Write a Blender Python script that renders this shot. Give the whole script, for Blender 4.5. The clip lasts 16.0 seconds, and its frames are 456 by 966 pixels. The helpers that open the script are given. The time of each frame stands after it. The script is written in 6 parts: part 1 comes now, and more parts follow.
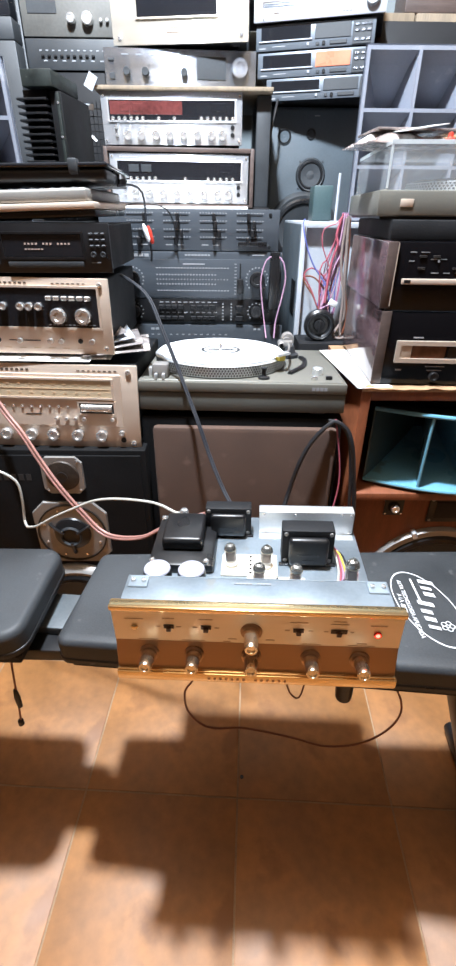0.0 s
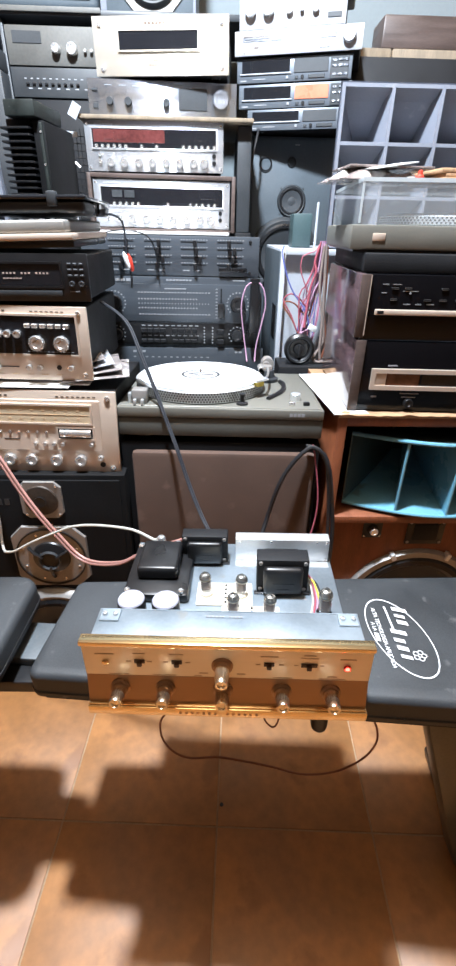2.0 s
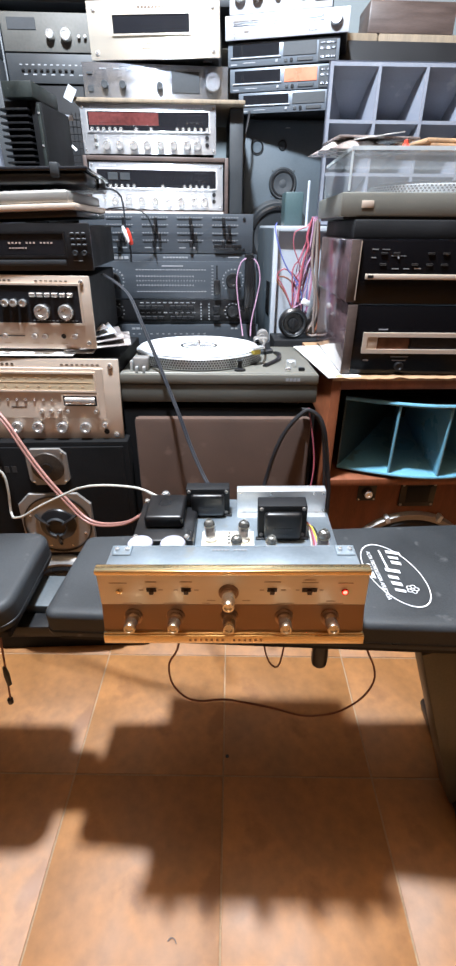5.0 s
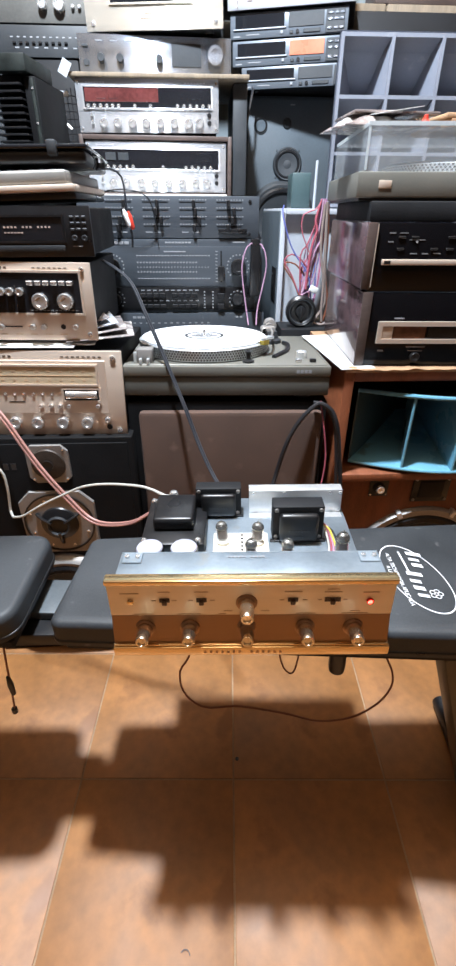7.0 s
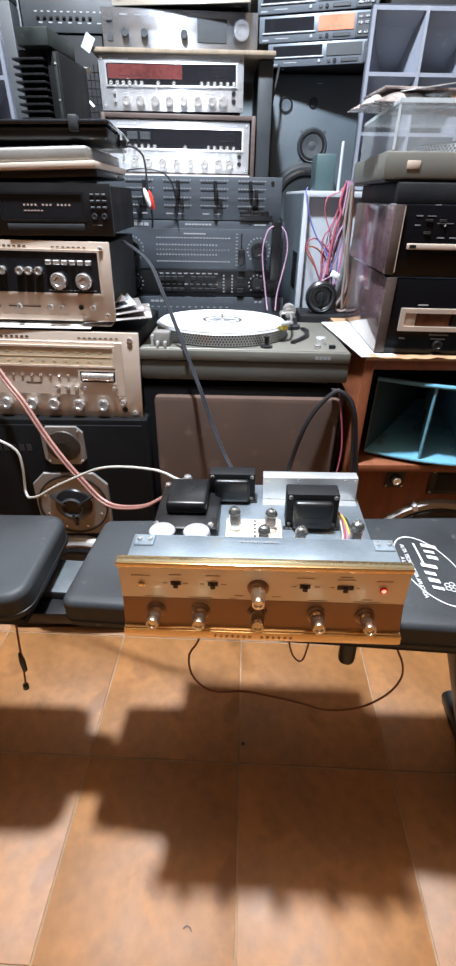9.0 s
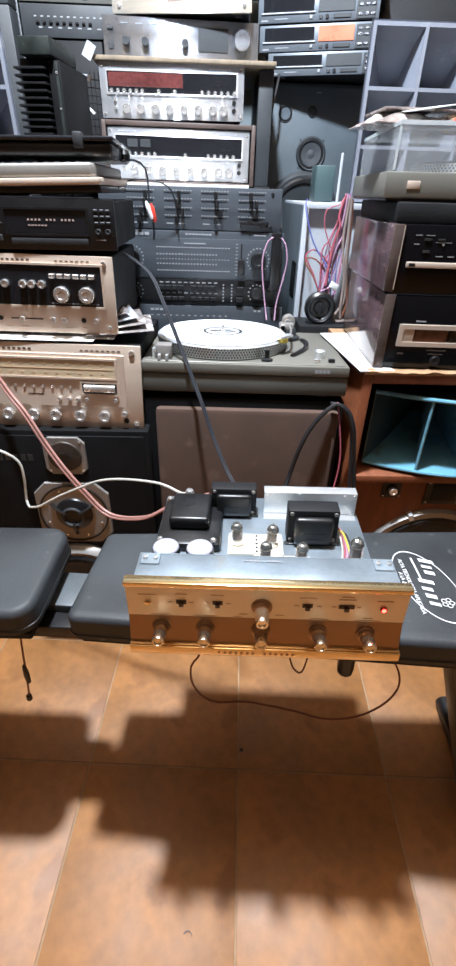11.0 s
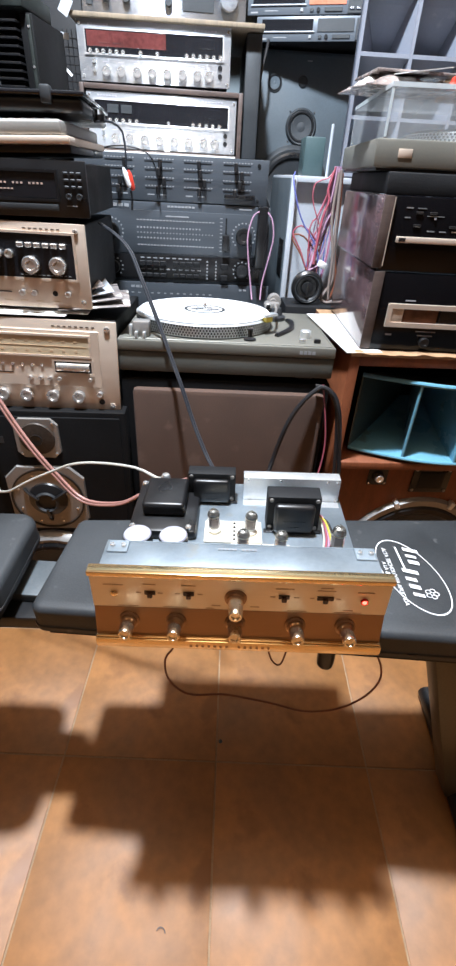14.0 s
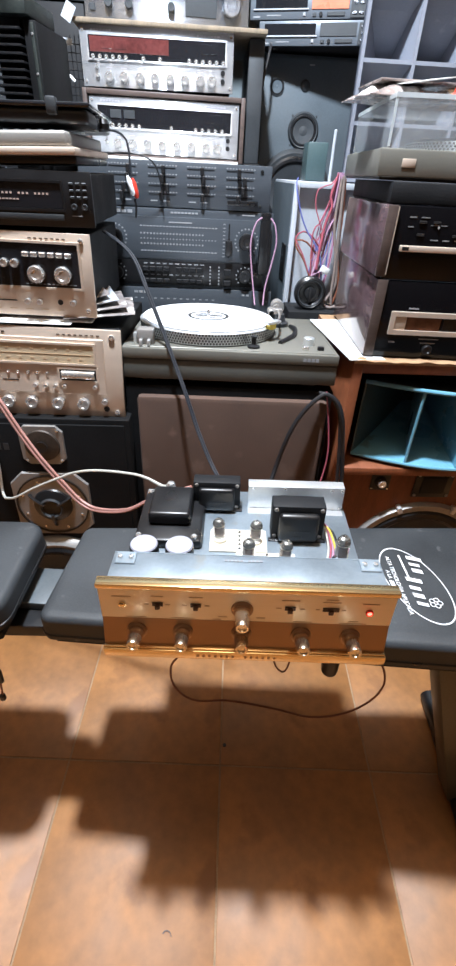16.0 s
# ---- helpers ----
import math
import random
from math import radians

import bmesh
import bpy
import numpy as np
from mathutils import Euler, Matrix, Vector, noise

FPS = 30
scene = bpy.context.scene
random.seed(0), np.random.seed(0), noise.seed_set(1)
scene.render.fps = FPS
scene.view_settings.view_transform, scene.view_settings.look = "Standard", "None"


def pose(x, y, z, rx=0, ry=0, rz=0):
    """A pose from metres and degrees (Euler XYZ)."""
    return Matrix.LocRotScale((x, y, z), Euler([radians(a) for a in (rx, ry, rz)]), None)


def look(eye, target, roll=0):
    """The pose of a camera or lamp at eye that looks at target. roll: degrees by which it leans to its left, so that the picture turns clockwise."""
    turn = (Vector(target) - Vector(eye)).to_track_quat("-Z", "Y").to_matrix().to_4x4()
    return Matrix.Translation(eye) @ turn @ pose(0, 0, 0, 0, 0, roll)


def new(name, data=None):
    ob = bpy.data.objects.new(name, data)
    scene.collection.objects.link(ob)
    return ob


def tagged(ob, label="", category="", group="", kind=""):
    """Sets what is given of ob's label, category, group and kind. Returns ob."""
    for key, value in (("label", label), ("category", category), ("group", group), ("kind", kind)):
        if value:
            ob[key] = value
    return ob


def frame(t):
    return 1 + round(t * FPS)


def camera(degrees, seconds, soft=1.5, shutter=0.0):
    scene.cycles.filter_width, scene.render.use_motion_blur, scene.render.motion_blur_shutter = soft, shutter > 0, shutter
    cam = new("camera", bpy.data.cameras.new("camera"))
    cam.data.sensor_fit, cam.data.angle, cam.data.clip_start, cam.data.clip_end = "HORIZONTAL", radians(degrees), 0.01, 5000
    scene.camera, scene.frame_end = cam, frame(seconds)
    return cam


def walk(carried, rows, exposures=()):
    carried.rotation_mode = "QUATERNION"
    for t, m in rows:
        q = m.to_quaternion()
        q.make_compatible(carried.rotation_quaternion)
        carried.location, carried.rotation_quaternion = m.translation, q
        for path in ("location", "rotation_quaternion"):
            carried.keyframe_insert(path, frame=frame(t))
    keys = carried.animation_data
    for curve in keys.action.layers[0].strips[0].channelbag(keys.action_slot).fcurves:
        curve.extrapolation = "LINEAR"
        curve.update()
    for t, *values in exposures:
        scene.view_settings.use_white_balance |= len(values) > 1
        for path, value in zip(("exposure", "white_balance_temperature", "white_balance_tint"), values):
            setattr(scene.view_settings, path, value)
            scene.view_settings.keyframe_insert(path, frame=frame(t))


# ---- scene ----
cam = camera(52.4, 16.0, soft=2.7)
PATH = [
    (0, (-0.005, 0.002, 1.117), (0.011, 1.731, 0.112), 0.6),
    (0.5, (-0.001, 0.0, 1.117), (0.021, 1.729, 0.113), 0.7),
    (1, (0.003, -0.004, 1.123), (0.033, 1.725, 0.118), 0.8),
    (1.5, (0.013, -0.005, 1.127), (0.057, 1.728, 0.128), 0.9),
    (2, (0.019, 0.011, 1.145), (0.078, 1.764, 0.184), 1.2),
    (2.5, (-0.009, 0.023, 1.154), (-0.052, 1.795, 0.228), 0.6),
    (3, (-0.019, 0.013, 1.158), (-0.202, 1.794, 0.267), -0.1),
    (3.5, (-0.005, -0.02, 1.158), (-0.238, 1.766, 0.288), -0.2),
    (4, (0.032, -0.059, 1.116), (-0.062, 1.731, 0.23), 0.4),
    (4.2, (0.028, -0.068, 1.095), (0.015, 1.713, 0.184), 0.7),
    (6.5, (-0.016, -0.033, 1.095), (0.098, 1.699, 0.1), 0.4),
    (7, (-0.017, -0.018, 1.092), (0.074, 1.705, 0.081), 0.3),
    (7.5, (-0.012, -0.013, 1.091), (0.062, 1.703, 0.067), 0.5),
    (8, (-0.013, -0.016, 1.085), (0.042, 1.694, 0.05), 0.6),
    (8.5, (-0.016, -0.016, 1.082), (0.026, 1.691, 0.041), 0.8),
    (9, (-0.019, -0.016, 1.083), (0.016, 1.685, 0.032), 1.0),
    (11.3, (-0.038, -0.010, 1.128), (0.039, 1.684, 0.066), 2.15),
    (11.5, (-0.04, -0.012, 1.136), (0.057, 1.684, 0.08), 2.3),
    (12, (-0.031, -0.007, 1.142), (0.09, 1.696, 0.1), 2.5),
    (12.5, (-0.02, 0.001, 1.12), (0.098, 1.704, 0.077), 2.8),
    (13, (-0.019, 0.001, 1.101), (0.088, 1.698, 0.047), 2.6),
    (13.5, (-0.008, 0.014, 1.092), (0.101, 1.694, 0.011), 2.9),
    (14, (-0.012, 0.02, 1.091), (0.095, 1.684, -0.013), 3.1),
    (14.5, (-0.013, 0.029, 1.091), (0.096, 1.687, -0.021), 3.2),
    (15, (-0.015, 0.035, 1.093), (0.091, 1.69, -0.025), 3.2),
    (15.5, (-0.018, 0.035, 1.104), (0.088, 1.687, -0.018), 3.0),
    (16, (-0.02, 0.025, 1.109), (0.085, 1.685, -0.002), 3.0),
]
walk(cam, [(t, look(eye, target, roll)) for t, eye, target, roll in PATH],
     exposures=[(0, 0.28), (4.2, 0.22), (6.5, 0.06), (16, 0.03)])

# ---- light ----
world = bpy.data.worlds.new("room_air")
scene.world = world
world.use_nodes = True
world.node_tree.nodes["Background"].inputs[0].default_value = (0.75, 0.85, 1.0, 1)
world.node_tree.nodes["Background"].inputs[1].default_value = 0.05


def lamp(name, kind, place, energy, color, size):
    data = bpy.data.lights.new(name, kind)
    data.energy, data.color, data.shadow_soft_size = energy, color, size
    ob = new(name, data)
    ob.location = place
    return ob


lamp("ceiling_bulb", "POINT", (-0.175, 0.705, 2.69), 430, (0.87, 0.985, 1.13), 0.065)

# ---- materials ----


def mat(name, color, rough=0.5, metal=0.0, var=0.18, scale=6.0, fine=160.0, bump=0.05, stretch=(1, 1, 1),
        aniso=0.0, coat=0.0, spec=0.5, trans=0.0, glow=0.0, island=0.0, wear=None):
    m = bpy.data.materials.new(name)
    m.use_nodes = True
    nt = m.node_tree
    n, k = nt.nodes, nt.links
    p = n["Principled BSDF"]
    p.inputs["Roughness"].default_value = rough
    p.inputs["Metallic"].default_value = metal
    p.inputs["Specular IOR Level"].default_value = spec
    p.inputs["Coat Weight"].default_value = coat
    p.inputs["Coat Roughness"].default_value = 0.15
    p.inputs["Transmission Weight"].default_value = trans
    co = n.new("ShaderNodeTexCoord")
    mp = n.new("ShaderNodeMapping")
    mp.inputs["Scale"].default_value = stretch
    k.new(co.outputs["Object"], mp.inputs[0])
    a, b = n.new("ShaderNodeTexNoise"), n.new("ShaderNodeTexNoise")
    a.inputs["Scale"].default_value, b.inputs["Scale"].default_value = scale, fine
    a.inputs["Detail"].default_value = 5
    b.inputs["Detail"].default_value = 3
    for t in (a, b):
        k.new(mp.outputs[0], t.inputs["Vector"])
    add = n.new("ShaderNodeMath")
    add.operation = "MULTIPLY_ADD"
    k.new(b.outputs["Fac"], add.inputs[0])
    add.inputs[1].default_value = 0.45
    k.new(a.outputs["Fac"], add.inputs[2])
    ramp = n.new("ShaderNodeMapRange")
    ramp.inputs["From Min"].default_value, ramp.inputs["From Max"].default_value = 0.45, 1.0
    ramp.inputs["To Min"].default_value, ramp.inputs["To Max"].default_value = 1 - var, 1 + var
    k.new(add.outputs[0], ramp.inputs[0])
    mul = n.new("ShaderNodeVectorMath")
    mul.operation = "SCALE"
    mul.inputs[0].default_value = color
    k.new(ramp.outputs[0], mul.inputs["Scale"])
    last = mul.outputs[0]
    if wear:
        w = n.new("ShaderNodeTexNoise")
        w.inputs["Scale"].default_value, w.inputs["Detail"].default_value = wear[1], 8
        k.new(co.outputs["Object"], w.inputs["Vector"])
        r2 = n.new("ShaderNodeMapRange")
        r2.inputs["From Min"].default_value, r2.inputs["From Max"].default_value = wear[2], wear[2] + 0.08
        k.new(w.outputs["Fac"], r2.inputs[0])
        mx = n.new("ShaderNodeMix")
        mx.data_type = "RGBA"
        k.new(r2.outputs[0], mx.inputs[0])
        k.new(last, mx.inputs[6])
        mx.inputs[7].default_value = (*wear[0], 1)
        last = mx.outputs[2]
    if island:
        o = n.new("ShaderNodeObjectInfo")
        r3 = n.new("ShaderNodeMapRange")
        r3.inputs["To Min"].default_value, r3.inputs["To Max"].default_value = 1 - island, 1 + island
        k.new(o.outputs["Random"], r3.inputs[0])
        m3 = n.new("ShaderNodeVectorMath")
        m3.operation = "SCALE"
        k.new(last, m3.inputs[0])
        k.new(r3.outputs[0], m3.inputs["Scale"])
        last = m3.outputs[0]
    k.new(last, p.inputs["Base Color"])
    rr = n.new("ShaderNodeMapRange")
    rr.inputs["From Min"].default_value, rr.inputs["From Max"].default_value = 0.3, 0.7
    rr.inputs["To Min"].default_value, rr.inputs["To Max"].default_value = max(rough - 0.08, 0.02), min(rough + 0.1, 1)
    k.new(a.outputs["Fac"], rr.inputs[0])
    k.new(rr.outputs[0], p.inputs["Roughness"])
    if aniso:
        # fine grooves along x tilt the surface up and down
        geo = n.new("ShaderNodeNewGeometry")
        sep = n.new("ShaderNodeSeparateXYZ")
        k.new(co.outputs["Object"], sep.inputs[0])
        wn = n.new("ShaderNodeTexWhiteNoise")
        wn.noise_dimensions = "1D"
        k.new(sep.outputs[2], wn.inputs["W"])
        gr_ = n.new("ShaderNodeMapRange")
        gr_.inputs["To Min"].default_value, gr_.inputs["To Max"].default_value = -0.9 * aniso, 0.9 * aniso
        k.new(wn.outputs["Value"], gr_.inputs[0])
        cz = n.new("ShaderNodeCombineXYZ")
        k.new(gr_.outputs[0], cz.inputs[2])
        va, vn = n.new("ShaderNodeVectorMath"), n.new("ShaderNodeVectorMath")
        vn.operation = "NORMALIZE"
        k.new(geo.outputs["Normal"], va.inputs[0])
        k.new(cz.outputs[0], va.inputs[1])
        k.new(va.outputs[0], vn.inputs[0])
        k.new(vn.outputs[0], p.inputs["Normal"])
    elif bump:
        u = n.new("ShaderNodeBump")
        u.inputs["Strength"].default_value, u.inputs["Distance"].default_value = bump, 0.002
        k.new(b.outputs["Fac"], u.inputs["Height"])
        k.new(u.outputs[0], p.inputs["Normal"])
    if glow:
        p.inputs["Emission Color"].default_value = (*color, 1)
        p.inputs["Emission Strength"].default_value = glow
    return m


BRUSH = (0.05, 1, 6)
TILE = mat("glazed_terracotta", (0.36, 0.152, 0.040), 0.56, 0, 0.36, 6, 45, 0.08, island=0.06, spec=0.85, wear=((0.285, 0.112, 0.028), 9, 0.58))
TILE.node_tree.nodes["Principled BSDF"].inputs["IOR"].default_value = 1.55
GROUT = mat("grout", (0.40, 0.27, 0.165), 0.9, 0, 0.3, 10, 200, 0.3)
PAINT = mat("wall_paint", (0.19, 0.22, 0.23), 0.85, 0, 0.08, 2, 90, 0.15)
# invented colours of unseen walls and ceiling, set to warm the bounced fill
DIM = mat("unseen_wall_bounce_tint", (0.10, 0.052, 0.028), 0.85, 0, 0.2, 2, 60, 0.2)
CEIL = mat("ceiling_bounce_tint", (0.31, 0.195, 0.105), 0.9, 0, 0.06, 2, 80, 0.1)
CHAMP = mat("champagne_aluminium", (0.74, 0.61, 0.50), 0.40, 0.4, 0.06, 5, 260, 0.02, BRUSH)
SILVER = mat("brushed_silver", (0.50, 0.52, 0.55), 0.18, 0.6, 0.05, 5, 260, 0.0, BRUSH, aniso=1.0)
GALV = mat("dull_galvanised_plate", (0.095, 0.11, 0.12), 0.5, 0.25, 0.2, 10, 200, 0.06)
# dark grey that puts the dimness of the rear shelf into the colour
DIMGREY = mat("dimmed_grey_face", (0.10, 0.098, 0.09), 0.6, 0.2, 0.25, 8, 120, 0.05)
DECKGREY = mat("grey_deck_face", (0.14, 0.16, 0.185), 0.42, 0.45, 0.1, 5, 240, 0.02, (0.05, 1, 6))
DULLSILVER = mat("dull_silver_paint", (0.27, 0.26, 0.24), 0.45, 0.2, 0.1, 8, 200, 0.03)
SATIN = mat("satin_silver_face", (0.44, 0.45, 0.47), 0.42, 0.35, 0.06, 5, 240, 0.02, (0.05, 1, 6))
CREAM = mat("satin_cream_plate", (0.70, 0.66, 0.58), 0.21, 0.6, 0.05, 5, 200, 0.0, BRUSH, aniso=1.0)
GUNMETAL = mat("grey_anodised", (0.28, 0.31, 0.36), 0.19, 0.85, 0.06, 5, 260, 0.0, BRUSH, aniso=1.0)
CHROME = mat("chrome", (0.86, 0.85, 0.83), 0.22, 0.82, 0.04, 20, 200, 0.0)
GOLDKNOB = mat("gilt_knob", (0.90, 0.80, 0.63), 0.20, 1.0, 0.05, 20, 200, 0.0)
GOLD = mat("gold_anodised", (0.90, 0.68, 0.38), 0.16, 0.92, 0.06, 6, 240, 0.0, BRUSH)
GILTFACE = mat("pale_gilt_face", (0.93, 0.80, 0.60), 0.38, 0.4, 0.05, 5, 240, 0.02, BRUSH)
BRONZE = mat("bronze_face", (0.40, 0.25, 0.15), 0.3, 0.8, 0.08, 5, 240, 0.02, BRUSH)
STEEL = mat("zinc_steel", (0.33, 0.39, 0.44), 0.38, 0.7, 0.14, 14, 180, 0.03, wear=((0.36, 0.38, 0.38), 30, 0.63))
ALU = mat("aluminium_sheet", (0.72, 0.74, 0.75), 0.36, 0.7, 0.1, 10, 180, 0.03)
BLACK = mat("black_enamel", (0.011, 0.011, 0.012), 0.32, 0, 0.25, 12, 150, 0.06)
GLOSSBLACK = mat("gloss_black", (0.004, 0.004, 0.005), 0.14, 0, 0.2, 6, 100, 0.0, spec=0.28)
NIGHT = mat("dull_black_cabinet", (0.006, 0.006, 0.0065), 0.65, 0, 0.4, 9, 200, 0.15, spec=0.15, wear=((0.02, 0.019, 0.018), 26, 0.68))
MESH = mat("brown_metal_mesh", (0.05, 0.038, 0.03), 0.5, 0.3, 0.5, 120, 420, 0.4)
BLACKMAT = mat("black_crackle", (0.012, 0.0125, 0.014), 0.6, 0, 0.35, 10, 300, 0.2, spec=0.25)
CASE = mat("dark_steel_case", (0.036, 0.04, 0.044), 0.5, 0.1, 0.25, 8, 260, 0.12)
RACKFACE = mat("slate_anodised", (0.075, 0.087, 0.102), 0.42, 0.35, 0.15, 6, 240, 0.03, BRUSH)
VINYL = mat("black_vinyl", (0.034, 0.038, 0.042), 0.52, 0, 0.4, 7, 420, 0.14, spec=0.42, wear=((0.085, 0.088, 0.09), 30, 0.66))
GREYPL = mat("grey_horn_plastic", (0.20, 0.215, 0.255), 0.5, 0, 0.1, 6, 200, 0.05, wear=((0.36, 0.37, 0.4), 12, 0.62))
PLINTH = mat("olive_grey_plinth", (0.185, 0.18, 0.155), 0.42, 0.3, 0.12, 6, 300, 0.06)
PLINTHDK = mat("dark_grey_plinth", (0.10, 0.10, 0.088), 0.5, 0.1, 0.15, 6, 300, 0.1)
WHITE = mat("white_vinyl_disc", (0.82, 0.84, 0.86), 0.35, 0, 0.03, 6, 300, 0.02)
PAPER = mat("paper", (0.78, 0.78, 0.76), 0.8, 0, 0.06, 8, 120, 0.1)
PRINT = mat("printed_paper", (0.24, 0.21, 0.20), 0.5, 0, 0.5, 22, 90, 0.05, wear=((0.75, 0.74, 0.7), 25, 0.52))
BROWNCLOTH = mat("brown_grille_cloth", (0.088, 0.052, 0.038), 0.85, 0, 0.28, 7, 500, 0.4, wear=((0.12, 0.075, 0.056), 16, 0.6))
WOOD = mat("mahogany_veneer", (0.21, 0.066, 0.028), 0.42, 0, 0.35, 5, 60, 0.08, (6, 1, 1), wear=((0.18, 0.055, 0.025), 11, 0.6))
WOODRAW = mat("raw_chipboard", (0.38, 0.23, 0.125), 0.85, 0, 0.35, 30, 200, 0.4)
TANWOOD = mat("tan_plank", (0.23, 0.18, 0.125), 0.7, 0, 0.3, 4, 40, 0.15, (8, 1, 1))
WALNUT = mat("walnut_case", (0.085, 0.06, 0.052), 0.45, 0, 0.35, 6, 60, 0.06, (1, 1, 9))
ROSEGLOSS = mat("gloss_rosewood", (0.105, 0.065, 0.07), 0.12, 0, 0.35, 5, 40, 0.01, (1, 1, 8), coat=0.7)
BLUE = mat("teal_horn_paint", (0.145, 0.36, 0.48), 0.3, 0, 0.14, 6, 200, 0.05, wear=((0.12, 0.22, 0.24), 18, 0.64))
# on the horn, BLUE with inner shade put into the colour; also the panel's teal
DARKTEAL = mat("teal_shade_and_dark_panel", (0.05, 0.085, 0.09), 0.45, 0, 0.2, 6, 200, 0.05)
GREYBOX = mat("grey_laminate", (0.42, 0.45, 0.49), 0.5, 0, 0.1, 5, 160, 0.05)
DARKSPK = mat("charcoal_speaker_paint", (0.068, 0.086, 0.10), 0.55, 0, 0.2, 6, 200, 0.1)
CONE = mat("paper_cone", (0.035, 0.04, 0.045), 0.7, 0, 0.25, 14, 200, 0.2)
FRAMEGREY = mat("cast_frame_grey", (0.30, 0.285, 0.27), 0.45, 0.4, 0.15, 12, 200, 0.08)
LETTER = mat("pale_lettering", (0.29, 0.30, 0.315), 0.6, 0, 0.05, 30, 200, 0)
FAINT = mat("faint_brown_lettering", (0.60, 0.43, 0.27), 0.6, 0, 0.1, 30, 200, 0)
INK = mat("dark_lettering", (0.10, 0.07, 0.05), 0.6, 0, 0.1, 30, 200, 0)
WHITEINK = mat("white_screenprint", (0.78, 0.79, 0.80), 0.6, 0, 0.08, 40, 300, 0)
SMOKE = mat("smoked_window", (0.012, 0.013, 0.016), 0.1, 0, 0.2, 5, 100, 0, coat=0.5)
REDWIN = mat("red_tinted_window", (0.11, 0.032, 0.03), 0.12, 0, 0.5, 9, 100, 0, coat=0.5)
ORANGEWIN = mat("orange_display", (0.52, 0.17, 0.10), 0.25, 0, 0.2, 12, 120, 0)
DIAL = mat("tuner_dial", (0.62, 0.50, 0.34), 0.3, 0, 0.12, 8, 100, 0, coat=0.4)
GLASS = mat("clear_glass", (1, 1, 1), 0.03, 0, 0.0, 5, 100, 0, trans=1.0)
ACRYLIC = mat("clear_acrylic", (0.62, 0.66, 0.68), 0.08, 0, 0.1, 5, 100, 0)
ACRYLIC.node_tree.nodes["Principled BSDF"].inputs["Alpha"].default_value = 0.20
DULL = mat("dull_lettering", (0.22, 0.225, 0.23), 0.6, 0, 0.1, 30, 200, 0)
GETTER = mat("tube_getter", (0.30, 0.28, 0.25), 0.2, 0.8, 0.3, 60, 300, 0)
CANTOP = mat("white_can_top", (0.34, 0.34, 0.40), 0.5, 0, 0.06, 30, 300, 0.02)
IVORY = mat("ivory_terminal_board", (0.80, 0.74, 0.62), 0.5, 0, 0.08, 20, 300, 0.02)
LED = mat("red_lamp", (1.0, 0.03, 0.02), 0.3, 0, 0, 5, 100, 0, glow=22.0)
CDGLOW = mat("dim_display", (0.55, 0.42, 0.36), 0.4, 0, 0.1, 40, 200, 0, glow=0.06)
REDP = mat("red_plastic", (0.60, 0.05, 0.03), 0.35, 0, 0.1, 20, 200, 0.02)
CORDS = {c: mat(c + "_cord", v, 0.42, 0, 0.12, 20, 200, 0.05) for c, v in dict(
    white=(0.50, 0.49, 0.44), pink=(0.40, 0.20, 0.17), slate=(0.022, 0.025, 0.032), black=(0.012, 0.012, 0.014), red=(0.34, 0.08, 0.11),
    brown=(0.22, 0.075, 0.04), blue=(0.10, 0.12, 0.34), mauve=(0.42, 0.25, 0.36), yellow=(0.70, 0.55, 0.08), grey=(0.33, 0.33, 0.36), taupe=(0.24, 0.19, 0.17)).items()}

# ---- mesh helpers ----


def thing(name, label, category, m, group=""):
    ob = new(name)
    ob.empty_display_size = 0.02
    ob.matrix_basis = m
    return tagged(ob, label, category, group)


def as_mesh(name, bm, material):
    if isinstance(bm, bpy.types.Mesh):
        return bm
    bmesh.ops.recalc_face_normals(bm, faces=bm.faces)
    me = bpy.data.meshes.new(name)
    bm.to_mesh(me)
    bm.free()
    me.materials.append(material)
    me.set_sharp_from_angle(angle=radians(35))
    me.polygons.foreach_set("use_smooth", [True] * len(me.polygons))
    return me


def part(name, bm, material, parent, label="", at=None):
    ob = new(name, as_mesh(name, bm, material))
    ob.parent = parent
    if at is not None:
        ob.matrix_basis = at
    if label:
        ob["label"] = label
    return ob


def solo(name, bm, material, label, category, m=None, group="", kind=""):
    ob = new(name, as_mesh(name, bm, material))
    if m is not None:
        ob.matrix_basis = m
    return tagged(ob, label, category, group, kind)


def merge(*bms):
    out = bms[0]
    for b in bms[1:]:
        me = bpy.data.meshes.new("tmp")
        b.to_mesh(me)
        b.free()
        out.from_mesh(me)
        bpy.data.meshes.remove(me)
    return out


